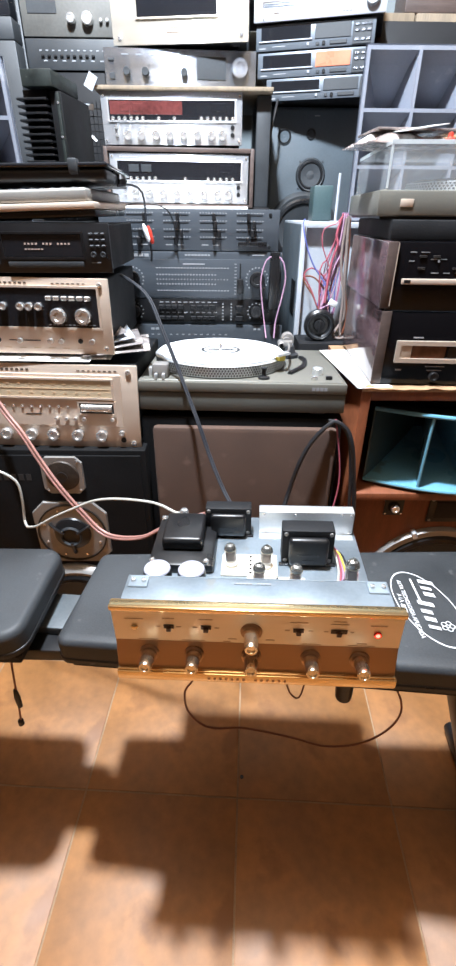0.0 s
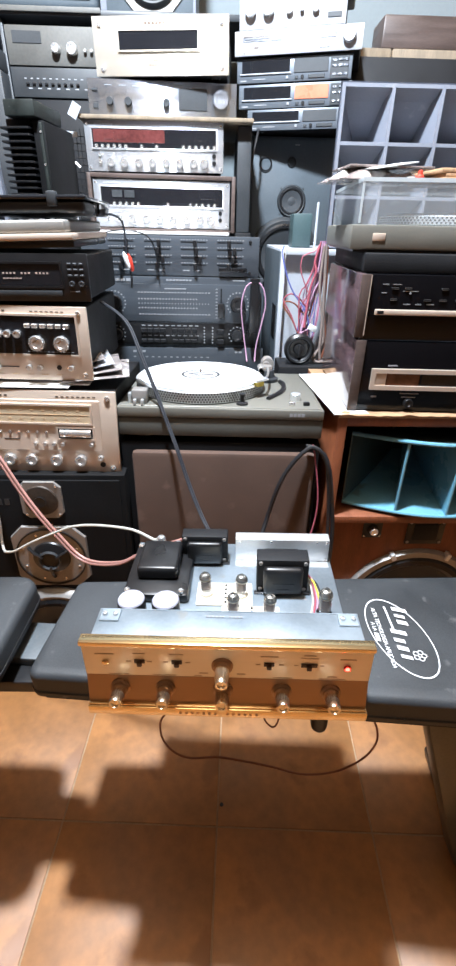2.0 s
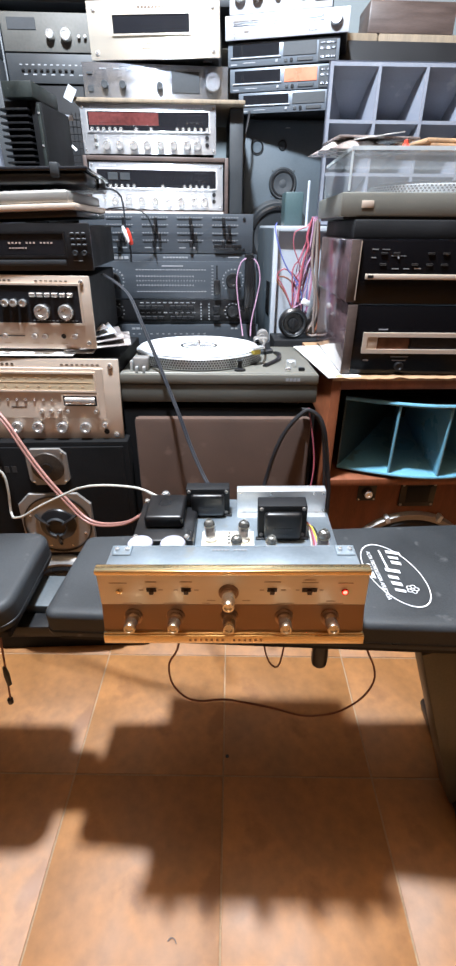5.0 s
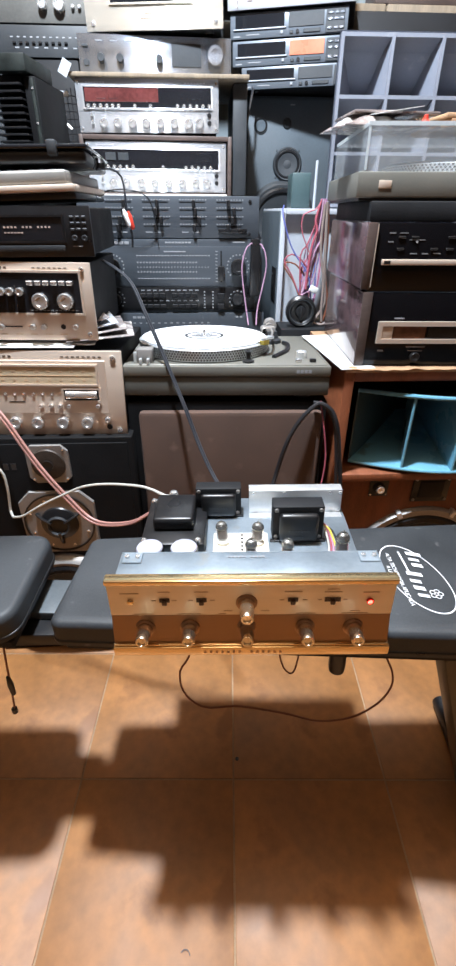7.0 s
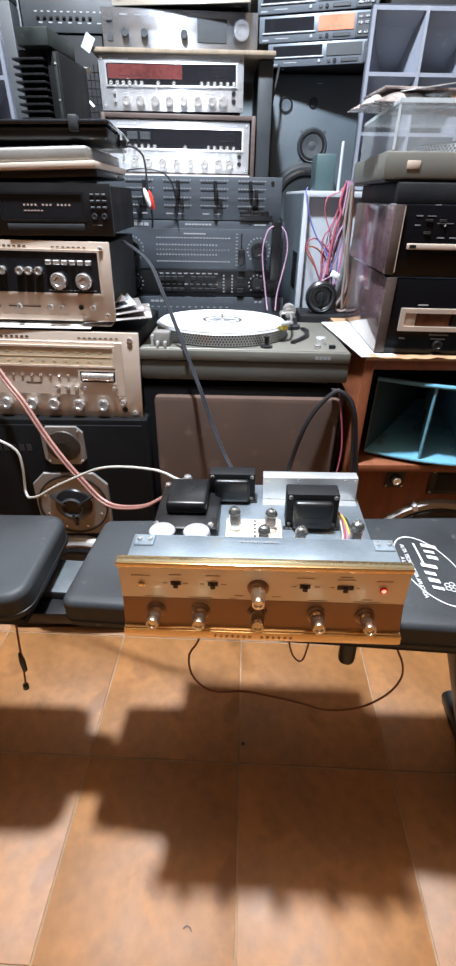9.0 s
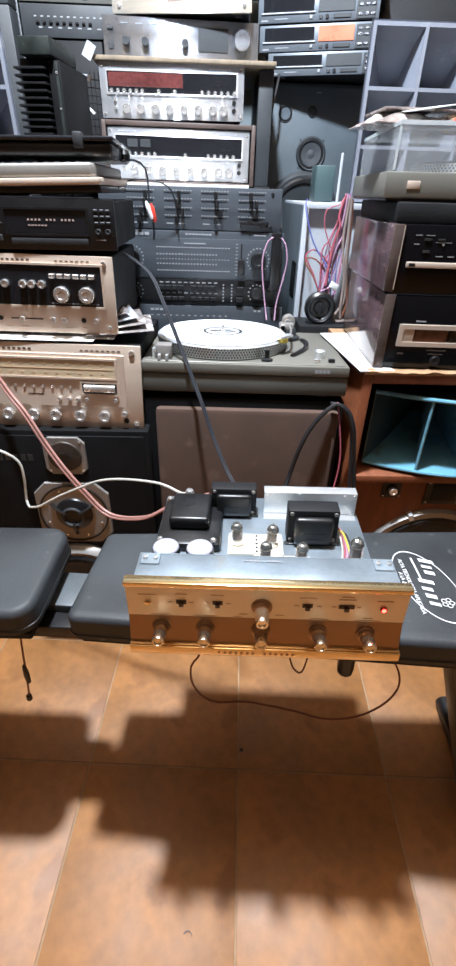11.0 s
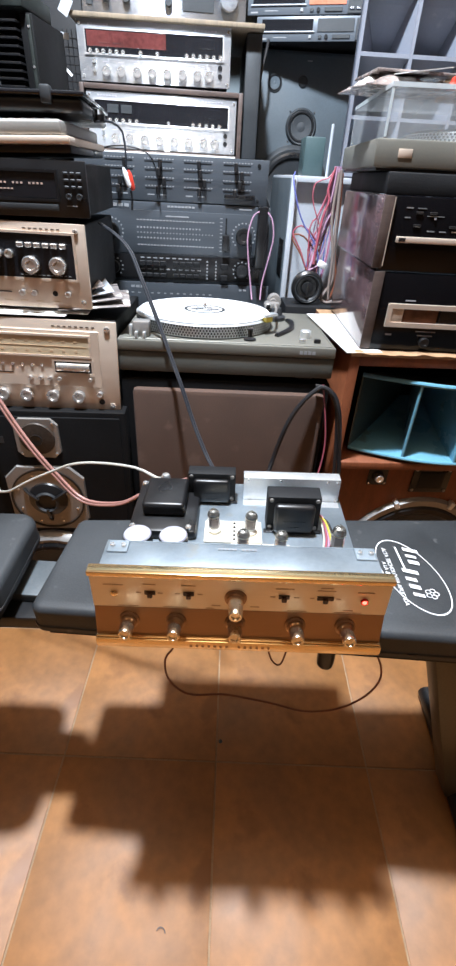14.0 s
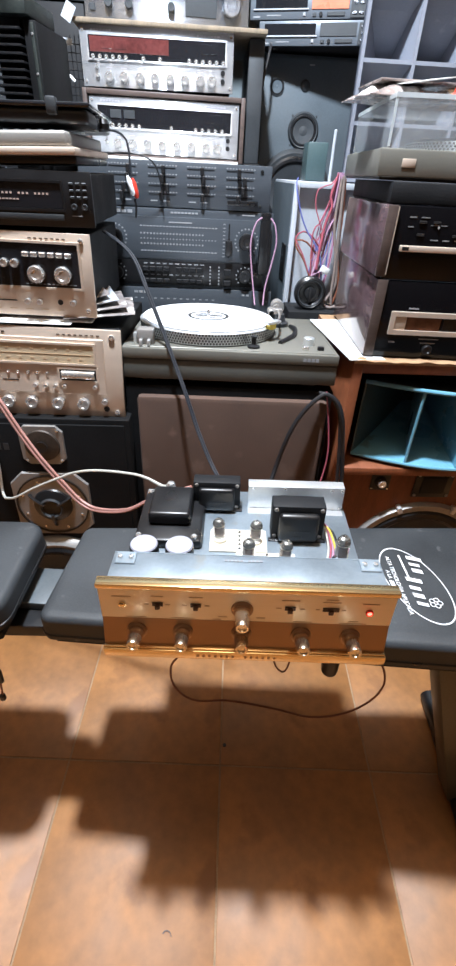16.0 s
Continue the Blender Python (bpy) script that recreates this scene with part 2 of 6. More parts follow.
def box(x0, x1, y0, y1, z0, z1, bev=0.0, seg=2):
    bm = bmesh.new()
    v = [bm.verts.new((x, y, z)) for x in (x0, x1) for y in (y0, y1) for z in (z0, z1)]
    for f in ((0, 1, 3, 2), (4, 6, 7, 5), (0, 4, 5, 1), (2, 3, 7, 6), (0, 2, 6, 4), (1, 5, 7, 3)):
        bm.faces.new([v[i] for i in f])
    if bev:
        bev = min(bev, 0.45 * min(abs(x1 - x0), abs(y1 - y0), abs(z1 - z0)))
        bmesh.ops.bevel(bm, geom=bm.edges, offset=bev, segments=seg, affect="EDGES", profile=0.5)
    return bm


def boxes(rows):
    """Many plain boxes in one mesh, rows of x0, x1, y0, y1, z0, z1."""
    bm = bmesh.new()
    for x0, x1, y0, y1, z0, z1 in rows:
        v = [bm.verts.new((x, y, z)) for x in (x0, x1) for y in (y0, y1) for z in (z0, z1)]
        for f in ((0, 1, 3, 2), (4, 6, 7, 5), (0, 4, 5, 1), (2, 3, 7, 6), (0, 2, 6, 4), (1, 5, 7, 3)):
            bm.faces.new([v[i] for i in f])
    return bm


def lathe(profile, seg=24, out=False, at=(0, 0, 0)):
    """Turns (radius, height) round z, or round -y where out is set."""
    bm = bmesh.new()
    rings = []
    for r, h in profile:
        ring = []
        for i in range(seg if r > 1e-6 else 1):
            a = 2 * math.pi * i / seg
            x, y = r * math.cos(a), r * math.sin(a)
            p = (x, -h, y) if out else (x, y, h)
            ring.append(bm.verts.new((p[0] + at[0], p[1] + at[1], p[2] + at[2])))
        rings.append(ring)
    for a, b in zip(rings, rings[1:]):
        for i in range(seg):
            j = (i + 1) % seg
            if len(a) > 1 and len(b) > 1:
                bm.faces.new((a[i], a[j], b[j], b[i]))
            elif len(a) > 1:
                bm.faces.new((a[i], a[j], b[0]))
            elif len(b) > 1:
                bm.faces.new((a[0], b[j], b[i]))
    return bm


def frame_bm(x0, x1, z0, z1, w, y0, y1):
    """A rectangular frame of width w lying in the x-z plane."""
    return boxes([(x0, x1, y0, y1, z0, z0 + w), (x0, x1, y0, y1, z1 - w, z1),
                  (x0, x0 + w, y0, y1, z0 + w, z1 - w), (x1 - w, x1, y0, y1, z0 + w, z1 - w)])


def cushion(w, d, h, rc, re):
    """A rounded slab, its corner at the origin: corner radius rc, edge radius re."""
    bm = bmesh.new()
    rings = []
    steps = 6

    def outline(inset, z):
        ring = []
        r = max(rc - inset, 0.002)
        for cx, cy, a0 in ((w - rc, d - rc, 0), (rc, d - rc, 90), (rc, rc, 180), (w - rc, rc, 270)):
            for i in range(9):
                a = radians(a0 + 90 * i / 8)
                ring.append(bm.verts.new((cx + r * math.cos(a), cy + r * math.sin(a), z)))
        return ring

    rings.append(outline(re, 0))
    rings.append(outline(0, re * 0.6))
    rings.append(outline(0, h - re))
    for i in range(1, steps + 1):
        a = radians(90 * i / steps)
        rings.append(outline(re * (1 - math.cos(a)), h - re + re * math.sin(a)))
    rings.append(outline(re + min(w, d) * 0.12, h + 0.0012))
    for a, b in zip(rings, rings[1:]):
        for i in range(len(a)):
            j = (i + 1) % len(a)
            bm.faces.new((a[i], a[j], b[j], b[i]))
    bm.faces.new(rings[-1])
    bm.faces.new(rings[0][::-1])
    return bm


def sweep(points, r, seg=8, step=0.012, flat=1.0):
    """A round cord along a smooth line through the points."""
    pts = [Vector(p) for p in points]
    line = []
    ext = [2 * pts[0] - pts[1], *pts, 2 * pts[-1] - pts[-2]]
    for a, b, c, d in zip(ext, ext[1:], ext[2:], ext[3:]):
        n = max(2, int((c - b).length / step))
        for i in range(n):
            t = i / n
            line.append(0.5 * (2 * b + (c - a) * t + (2 * a - 5 * b + 4 * c - d) * t * t + (3 * b - a - 3 * c + d) * t ** 3))
    line.append(pts[-1])
    bm = bmesh.new()
    side = None
    rings = []
    for i, p in enumerate(line):
        tan = (line[min(i + 1, len(line) - 1)] - line[max(i - 1, 0)]).normalized()
        side = (tan.orthogonal() if side is None else side - tan * side.dot(tan)).normalized()
        up = tan.cross(side)
        rings.append([bm.verts.new(p + r * (math.cos(2 * math.pi * k / seg) * side + flat * math.sin(2 * math.pi * k / seg) * up)) for k in range(seg)])
    for a, b in zip(rings, rings[1:]):
        for i in range(seg):
            j = (i + 1) % seg
            bm.faces.new((a[i], a[j], b[j], b[i]))
    bm.faces.new(rings[0][::-1])
    bm.faces.new(rings[-1])
    return bm


def cord(name, points, r, color, label, category="cable", flat=1.0):
    return solo(name, sweep(points, r, flat=flat), CORDS[color], label, category)


CACHE = {}


def once(key, make, material):
    if key not in CACHE:
        CACHE[key] = as_mesh(key[0], make(), material)
    return CACHE[key]


def knob(parent, x, z, r, length, material=CHROME, name="knob", skirt=None, y=0.0, label=""):
    me = once((name, r, length, material.name), lambda: lathe(
        [(r * 0.82, 0), (r, length * 0.06), (r, length * 0.82), (r * 0.9, length), (r * 0.55, length), (r * 0.5, length * 0.93), (0, length * 0.93)], 20, True), material)
    ob = part(name, me, material, parent, label, pose(x, y, z))
    if skirt:
        part("skirt", once(("skirt", r, skirt.name), lambda: lathe([(r * 1.5, 0), (r * 1.45, 0.003), (r * 1.02, 0.004), (r * 1.02, 0.0)], 20, True), skirt), skirt, ob)
    return ob


def buttons(parent, xs, z, w, h, depth, material, name="push_button", y=0.0):
    for x in xs:
        me = once((name, w, h, depth, material.name), lambda: box(-w / 2, w / 2, -depth, 0, -h / 2, h / 2, 0.0012, 1), material)
        part(name, me, material, parent, "", pose(x, y, z))


def screws(parent, places, r=0.004, y=0.0, material=CHROME):
    for x, z in places:
        me = once(("screw", r, material.name), lambda: lathe([(r, 0), (r * 0.9, r * 0.5), (r * 0.35, r * 0.6), (r * 0.3, r * 0.35), (0, r * 0.35)], 12, True), material)
        part("screw", me, material, parent, "", pose(x, y, z))


def bars(parent, rows, material=LETTER, y=0.0, name="lettering", label=""):
    """Illegible printing as plain bars: rows of x, z, width, height."""
    ob = part(name, boxes([(x, x + w, y - 0.0006, y + 0.0002, z - h / 2, z + h / 2) for x, z, w, h in rows]), material, parent, label)
    ob["kind"] = "stuff"
    return ob


def pane(parent, x0, x1, z0, z1, material, y=0.0, name="window", depth=0.002, rim=None):
    ob = part(name, box(x0, x1, y - depth, y + 0.001, z0, z1, 0.0008, 1), material, parent)
    if rim:
        part("rim", frame_bm(x0 - 0.004, x1 + 0.004, z0 - 0.004, z1 + 0.004, 0.004, y - depth - 0.002, y), rim, ob)
    return ob


def unit(name, label, category, m, w, h, d, face, body=CASE, ft=0.006, foot=0.004, inset=0.006, bev=0.0015, group=""):
    """An audio component; its front's lower left corner is the origin, the front looks along -y."""
    t = thing(name, label, category, m, group)
    part("body", box(inset, w - inset, ft, d, foot, h - 0.003, 0.002, 1), body, t)
    part("faceplate", box(0, w, 0, ft, foot * 0.5, h, bev, 2), face, t)
    for fx in (0.04, w - 0.04):
        for fy in (0.04, d - 0.04):
            part("foot", once(("foot", foot), lambda: lathe([(0.012, 0), (0.014, foot), (0, foot)], 12), BLACK), BLACK, t, "", pose(fx, fy, 0))
    return t


def driver(parent, x, z, r, frame_mat=FRAMEGREY, cone_mat=CONE, y=0.0, name="driver", cap=0.3, frame=True):
    """A loudspeaker chassis on a baffle."""
    e = r * 0.15
    base = part(name, lathe([(r * 0.92, 0), (r * 0.92, e), (r * 1.0, e + 0.002), (r * 1.1, e * 0.5), (r * 1.12, 0.0)] if frame else
                            [(r * 0.95, 0), (r * 0.97, e), (r * 1.03, e), (r * 1.06, 0)], 40, True), frame_mat, parent, "", pose(x, y, z))
    part("surround", lathe([(r * 0.93, e), (r * 0.87, e + r * 0.05), (r * 0.8, e + r * 0.05), (r * 0.75, e - 0.001)], 40, True), BLACK, base)
    part("cone", lathe([(r * 0.75, e - 0.001), (r * cap, 0.002)], 40, True), cone_mat, base)
    part("dust_cap", lathe([(r * cap, 0.002), (r * cap * 0.75, r * 0.06), (r * cap * 0.4, r * 0.09), (0, r * 0.1)], 24, True), cone_mat, base)
    return base

# ---- the room ----
X0, X1, Y0, Y1, ZC = -2.4, 2.4, -3.4, 2.4, 3.2
floor_ob = solo("floor", box(X0 - 0.1, X1 + 0.1, Y0 - 0.1, Y1 + 0.1, -0.12, -0.0025), GROUT, "terracotta tile floor with narrow brown joints", "floor", kind="structure")
# only the north wall is in view; the others and the ceiling shape bounce light
for n, b in dict(wall_north=(X0, X1, Y1, Y1 + 0.1, 0, ZC), wall_south=(X0, X1, Y0 - 0.1, Y0, 0, ZC),
                 wall_west=(X0 - 0.1, X0, Y0 - 0.1, Y1 + 0.1, 0, ZC), wall_east=(X1, X1 + 0.1, Y0 - 0.1, Y1 + 0.1, 0, ZC)).items():
    solo(n, box(*b), PAINT if n == "wall_north" else DIM, "pale blue-grey painted plaster wall" if n == "wall_north" else "unseen wall added to close the room, reddish for warm bounce light", "wall", kind="structure")
solo("ceiling", box(X0 - 0.1, X1 + 0.1, Y0 - 0.1, Y1 + 0.1, ZC, ZC + 0.1), CEIL, "unseen ceiling added to close the room, ochre for warm bounce light", "ceiling", kind="structure")

# ---- weight bench ----


POST = mat("olive_grey_steel", (0.10, 0.095, 0.07), 0.4, 0.2, 0.25, 8, 200, 0.1)
PAD = pose(-0.254, 0.474, 0.520, 0, -2.4, -7.0)
bench = thing("weight_bench", "black vinyl padded weight bench with a white oval print", "bench", PAD)


def widened(bm):
    """The pad grows deeper towards its seat end."""
    for v in bm.verts:
        k = min(max((v.co.x - 0.42) / 0.2, 0), 1)
        v.co.y *= 1 + 0.42 * k * k * (3 - 2 * k)
    return bm


part("pad", widened(cushion(1.0, 0.210, 0.052, 0.017, 0.010)), VINYL, bench, "black vinyl pad with worn edges")
part("piping", widened(cushion(1.004, 0.214, 0.006, 0.019, 0.0028)), BLACK, bench, "", pose(-0.002, -0.002, 0.012))
part("board", box(0.012, 0.99, 0.012, 0.198, -0.016, 0.001, 0.003, 1), BLACKMAT, bench)
part("frame_tube", box(-0.16, 1.1, 0.085, 0.135, -0.062, -0.0165, 0.004), GALV, bench, "grey square steel tube")
part("bracket", box(-0.10, -0.01, 0.07, 0.15, -0.016, 0.0, 0.002), GALV, bench)
part("stub", lathe([(0.013, -0.10), (0.014, -0.09), (0.014, -0.016), (0, -0.016)], 16, at=(0.437, 0.06, 0)), BLACK, bench)
part("stub", lathe([(0.012, -0.075), (0.014, -0.07), (0.014, -0.0625), (0, -0.0625)], 16, at=(0.437, 0.11, 0)), BLACK, bench)
part("post", box(-0.032, 0.032, -0.025, 0.025, 0.0, 0.49, 0.003), POST, bench, "olive grey steel post", PAD.inverted() @ pose(0.540, 0.475, 0.030, 0, -19, 0))
part("base_pipe", sweep([(0.565, 0.69, 0.0215), (0.555, 0.60, 0.0215), (0.53, 0.40, 0.0215), (0.515, 0.25, 0.0215)], 0.021, 14, 0.05), BLACK, bench, "black floor pipe", PAD.inverted())
# printed oval and its words on the pad
OX, OY, OZ = 0.5545, 0.1155, 0.0545
ring = bmesh.new()
va = []
ca, sa = math.cos(radians(-71)), math.sin(radians(-71))
for i in range(72):
    a = 2 * math.pi * i / 72
    ex, ey = 0.082 * math.cos(a), 0.0412 * math.sin(a)
    va.append([ring.verts.new((OX + q * (ex * ca - ey * sa), OY + q * (ex * sa + ey * ca), z)) for q, z in ((1.0, OZ), (0.972, OZ), (0.972, OZ - 0.0008), (1.0, OZ - 0.0008))])
for a, b in zip(va, va[1:] + va[:1]):
    for i in range(4):
        ring.faces.new((a[i], a[(i + 1) % 4], b[(i + 1) % 4], b[i]))
logo = part("printed_oval", ring, WHITEINK, bench, "white printed oval outline")


def words(text, size, place, turn, parent, material, shear=0.0):
    cu = bpy.data.curves.new("print", "FONT")
    cu.body, cu.size, cu.shear, cu.extrude, cu.offset = text, size, shear, 0.0002, size * 0.012
    cu.align_x, cu.align_y = "CENTER", "CENTER"
    cu.materials.append(material)
    ob = new("printed_words", cu)
    ob.parent = parent
    ob.matrix_basis = Matrix.Translation(place) @ pose(0, 0, 0, 0, 0, turn)
    return ob


def slanted(rows, z, material, name, parent, place, turn):
    """Plain slanted bars: rows of x, y, width, height."""
    for x, y, w, h in rows:
        bm = bmesh.new()
        s = h * 0.18
        lo = [bm.verts.new(p) for p in ((x - s, y - h / 2, 0), (x + w - s, y - h / 2, 0), (x + w + s, y + h / 2, 0), (x + s, y + h / 2, 0))]
        hi = [bm.verts.new((v.co.x, v.co.y, 0.0006)) for v in lo]
        bm.faces.new(lo[::-1])
        bm.faces.new(hi)
        for i in range(4):
            bm.faces.new((lo[i], lo[(i + 1) % 4], hi[(i + 1) % 4], hi[i]))
        part(name, bm, material, parent, "", Matrix.Translation(place) @ pose(0, 0, 0, 0, 0, turn))


# ---- second pad of the bench ----
pad2 = thing("bench_seat", "black vinyl bench seat pad beside the weight bench", "bench", pose(-0.802, 0.484, 0.523, 0, -1.0, -2.0))
part("pad", cushion(0.50, 0.213, 0.055, 0.035, 0.013), VINYL, pad2, "black vinyl pad with scuffs")
part("piping", cushion(0.504, 0.217, 0.006, 0.037, 0.0028), BLACK, pad2, "", pose(-0.002, -0.002, 0.013))
part("board", box(0.012, 0.488, 0.012, 0.201, -0.016, 0.001, 0.003, 1), BLACKMAT, pad2)
part("frame_tube", box(0.04, 0.40, 0.09, 0.14, -0.06, -0.0165, 0.004), BLACK, pad2)
part("leg", sweep([(0.10, 0.115, -0.05), (0.10, 0.115, -0.25), (0.10, 0.115, -0.520)], 0.02, 10, 0.05), BLACK, pad2)
part("leg", sweep([(0.10, 0.115, -0.48), (0.20, 0.0, -0.50), (0.235, -0.035, -0.499)], 0.022, 10, 0.03), BLACK, pad2)
part("lower_rail", box(0.44, 0.70, 0.05, 0.10, -0.055, -0.03, 0.003), BLACK, pad2)
strap = thing("hanging_strap", "thin dark strap hanging below the bench seat", "strap", pose(-0.345, 0.505, 0.506))
part("cord", sweep([(0, 0, 0), (-0.004, -0.004, -0.05), (-0.008, -0.006, -0.10), (-0.014, -0.008, -0.16)], 0.0018, 6), CORDS["brown"], strap)
part("toggle", lathe([(0, -0.028), (0.004, -0.024), (0.005, 0), (0.003, 0.02), (0, 0.024)], 10), BLACK, strap, "", pose(-0.008, -0.006, -0.10))
part("hook", lathe([(0, -0.01), (0.005, -0.006), (0.005, 0.004), (0, 0.01)], 10), BLACK, strap, "", pose(-0.015, -0.008, -0.165))

# ---- tube amplifier on the bench ----
AMPW = 0.361
amp = thing("tube_amplifier", "gold-fronted open chassis tube amplifier, lamp lit, on the bench", "amplifier", pose(-0.143, 0.4205, 0.560, 0, -1.2, -3.3))
part("upper_panel", box(0, AMPW, 0, 0.004, 0.0787, 0.133, 0.0008, 1), GILTFACE, amp, "pale gilt upper panel")
SLOPE = pose(0, 0.001, 0.0785, -11, 0, 0)
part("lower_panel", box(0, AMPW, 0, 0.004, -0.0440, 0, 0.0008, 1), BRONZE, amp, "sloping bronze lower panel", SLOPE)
part("base_strip", box(-0.001, AMPW + 0.002, -0.0135, 0.006, 0.018, 0.0335, 0.0015), GOLD, amp, "gold strip with small lettering")
part("ledge", box(0, AMPW, -0.0115, -0.0068, 0.0337, 0.0365, 0.001), GOLD, amp)
part("top_lip", box(-0.001, AMPW + 0.0005, -0.005, 0.010, 0.1332, 0.1415, 0.002), GOLD, amp, "bright gold top lip")
part("top_bracket", box(0.008, AMPW - 0.008, 0.0102, 0.062, 0.127, 0.1315, 0.001), STEEL, amp, "grey zinc plated bracket")
part("bracket_back", box(0.008, AMPW - 0.008, 0.0625, 0.0645, 0.046, 0.1313, 0.0005, 1), STEEL, amp)
part("chassis", box(0.004, AMPW - 0.004, 0.0052, 0.318, 0.026, 0.057, 0.002), STEEL, amp, "grey zinc plated chassis")
for x in (0.012, AMPW - 0.036):
    clip = part("clip", box(x, x + 0.026, 0.040, 0.062, 0.1317, 0.1335, 0.0008, 1), STEEL, amp)
    for dx in (0.006, 0.020):
        part("rivet", lathe([(0.0035, 0), (0.003, 0.003), (0, 0.0035)], 10), CHROME, clip, "", pose(x + dx, 0.051, 0.134))


def fluted(r, length):
    """A gilt control knob with a ribbed barrel and a dished end, turned round -y."""
    bm = bmesh.new()
    seg = 40
    rings = []
    for k, h, rib in ((1.05, 0, 0), (1.05, 0.08, 0), (1.0, 0.10, 0), (1.0, 0.18, 0), (0.98, 0.20, 0.08), (0.95, 0.72, 0.08), (0.94, 0.75, 0), (0.93, 0.93, 0), (0.82, 1.0, 0), (0.55, 1.0, 0), (0.45, 0.93, 0), (0.12, 0.93, 0)):
        rings.append([bm.verts.new((r * k * (1 - rib * (i % 2)) * math.cos(2 * math.pi * i / seg), -length * h, r * k * (1 - rib * (i % 2)) * math.sin(2 * math.pi * i / seg))) for i in range(seg)])
    for a, b in zip(rings, rings[1:]):
        for i in range(seg):
            bm.faces.new((a[i], a[(i + 1) % seg], b[(i + 1) % seg], b[i]))
    bm.faces.new(rings[-1])
    return bm


def gilt_knob(m, r):
    ob = part("knob", once(("fluted_knob", r), lambda: fluted(r, 0.030), GOLDKNOB), GOLDKNOB, amp, "", m)
    part("skirt", once(("knob_skirt", r), lambda: lathe([(r * 1.5, 0), (r * 1.46, 0.002), (r * 1.2, 0.0035), (r * 1.15, 0.006), (r * 0.9, 0.007), (r * 0.9, 0.0)], 28, True), BRONZE), BRONZE, ob)


gilt_knob(pose(0.486 * AMPW, 0, 0.101), 0.0092)
for fx in (0.119, 0.281, 0.487, 0.697, 0.870):
    gilt_knob(SLOPE @ pose(fx * AMPW, 0, -0.0200), 0.0088)
SWITCH = mat("brown_slide_switch", (0.06, 0.03, 0.018), 0.4, 0, 0.2, 30, 200, 0)
for fx, w in ((0.198, 0.013), (0.328, 0.013), (0.648, 0.013), (0.786, 0.020)):
    sw = part("slide_switch", box(fx * AMPW - w / 2, fx * AMPW + w / 2, -0.0012, 0.001, 0.1025, 0.1085), SWITCH, amp)
    part("slider", box(fx * AMPW - 0.003, fx * AMPW + 0.003, -0.005, -0.0012, 0.1000, 0.1065, 0.0008, 1), SWITCH, sw)
part("pilot_stud", lathe([(0.0045, 0), (0.0045, 0.002), (0.003, 0.003), (0, 0.003)], 14, True), GOLD, amp, "", pose(0.077 * AMPW, 0, 0.103))
pl = part("pilot_ring", lathe([(0.0046, 0), (0.0046, 0.0024), (0.0030, 0.0028), (0.0030, 0.0005)], 16, True), REDP, amp, "", pose(0.917 * AMPW, 0, 0.103))
part("pilot_lamp", lathe([(0.0031, 0.0002), (0.0028, 0.0030), (0.0014, 0.0042), (0, 0.0045)], 14, True), LED, pl, "lit red pilot lamp")
bars(amp, [(f * AMPW - w / 2, z, w, 0.0011) for f, z, w in ((0.077, 0.117, 0.024), (0.198, 0.119, 0.015), (0.328, 0.119, 0.017), (0.648, 0.119, 0.022), (0.786, 0.1225, 0.015), (0.786, 0.118, 0.022), (0.917, 0.117, 0.02),
                                                         (0.16, 0.105, 0.006), (0.232, 0.105, 0.006), (0.29, 0.105, 0.006), (0.366, 0.105, 0.006), (0.61, 0.105, 0.006), (0.69, 0.105, 0.006), (0.742, 0.105, 0.005), (0.83, 0.105, 0.005),
                                                         (0.42, 0.0865, 0.011), (0.552, 0.0865, 0.011), (0.119, 0.0815, 0.026), (0.281, 0.0815, 0.03), (0.40, 0.0815, 0.01), (0.697, 0.0815, 0.024), (0.87, 0.0815, 0.034), (0.87, 0.0855, 0.012))], FAINT)
bars(amp, [(AMPW * (0.33 + 0.021 * i), 0.0255, 0.0034, 0.0038) for i in range(7)] + [(AMPW * (0.50 + 0.021 * i), 0.0255, 0.0034, 0.0038) for i in range(6)], BRONZE, -0.0135)
bars(amp, [(0.152 + 0.005 * i, 0.0, 0.0035, 0.003) for i in range(5)] + [(0.182 + 0.005 * i, 0.0, 0.0035, 0.003) for i in range(4)], LETTER).matrix_basis = pose(0, 0.052, 0.1322, -90, 0, 0)

# transformers, cans, tubes
pt = part("power_transformer", box(0.018, 0.124, 0.165, 0.295, 0.0575, 0.076, 0.006), BLACK, amp, "black power transformer")
part("top_shell", box(0.036, 0.104, 0.200, 0.280, 0.0762, 0.100, 0.006, 3), BLACK, pt)
part("cap_nut", lathe([(0.008, 0), (0.008, 0.006), (0.006, 0.011), (0, 0.013)], 12), ALU, pt, "", pose(0.092, 0.290, 0.076))
for x in (0.026, 0.112):
    for y in (0.172, 0.290):
        part("bolt", lathe([(0.005, 0), (0.005, 0.004), (0.003, 0.006), (0, 0.006)], 10), CHROME, pt, "", pose(x, y, 0.076))
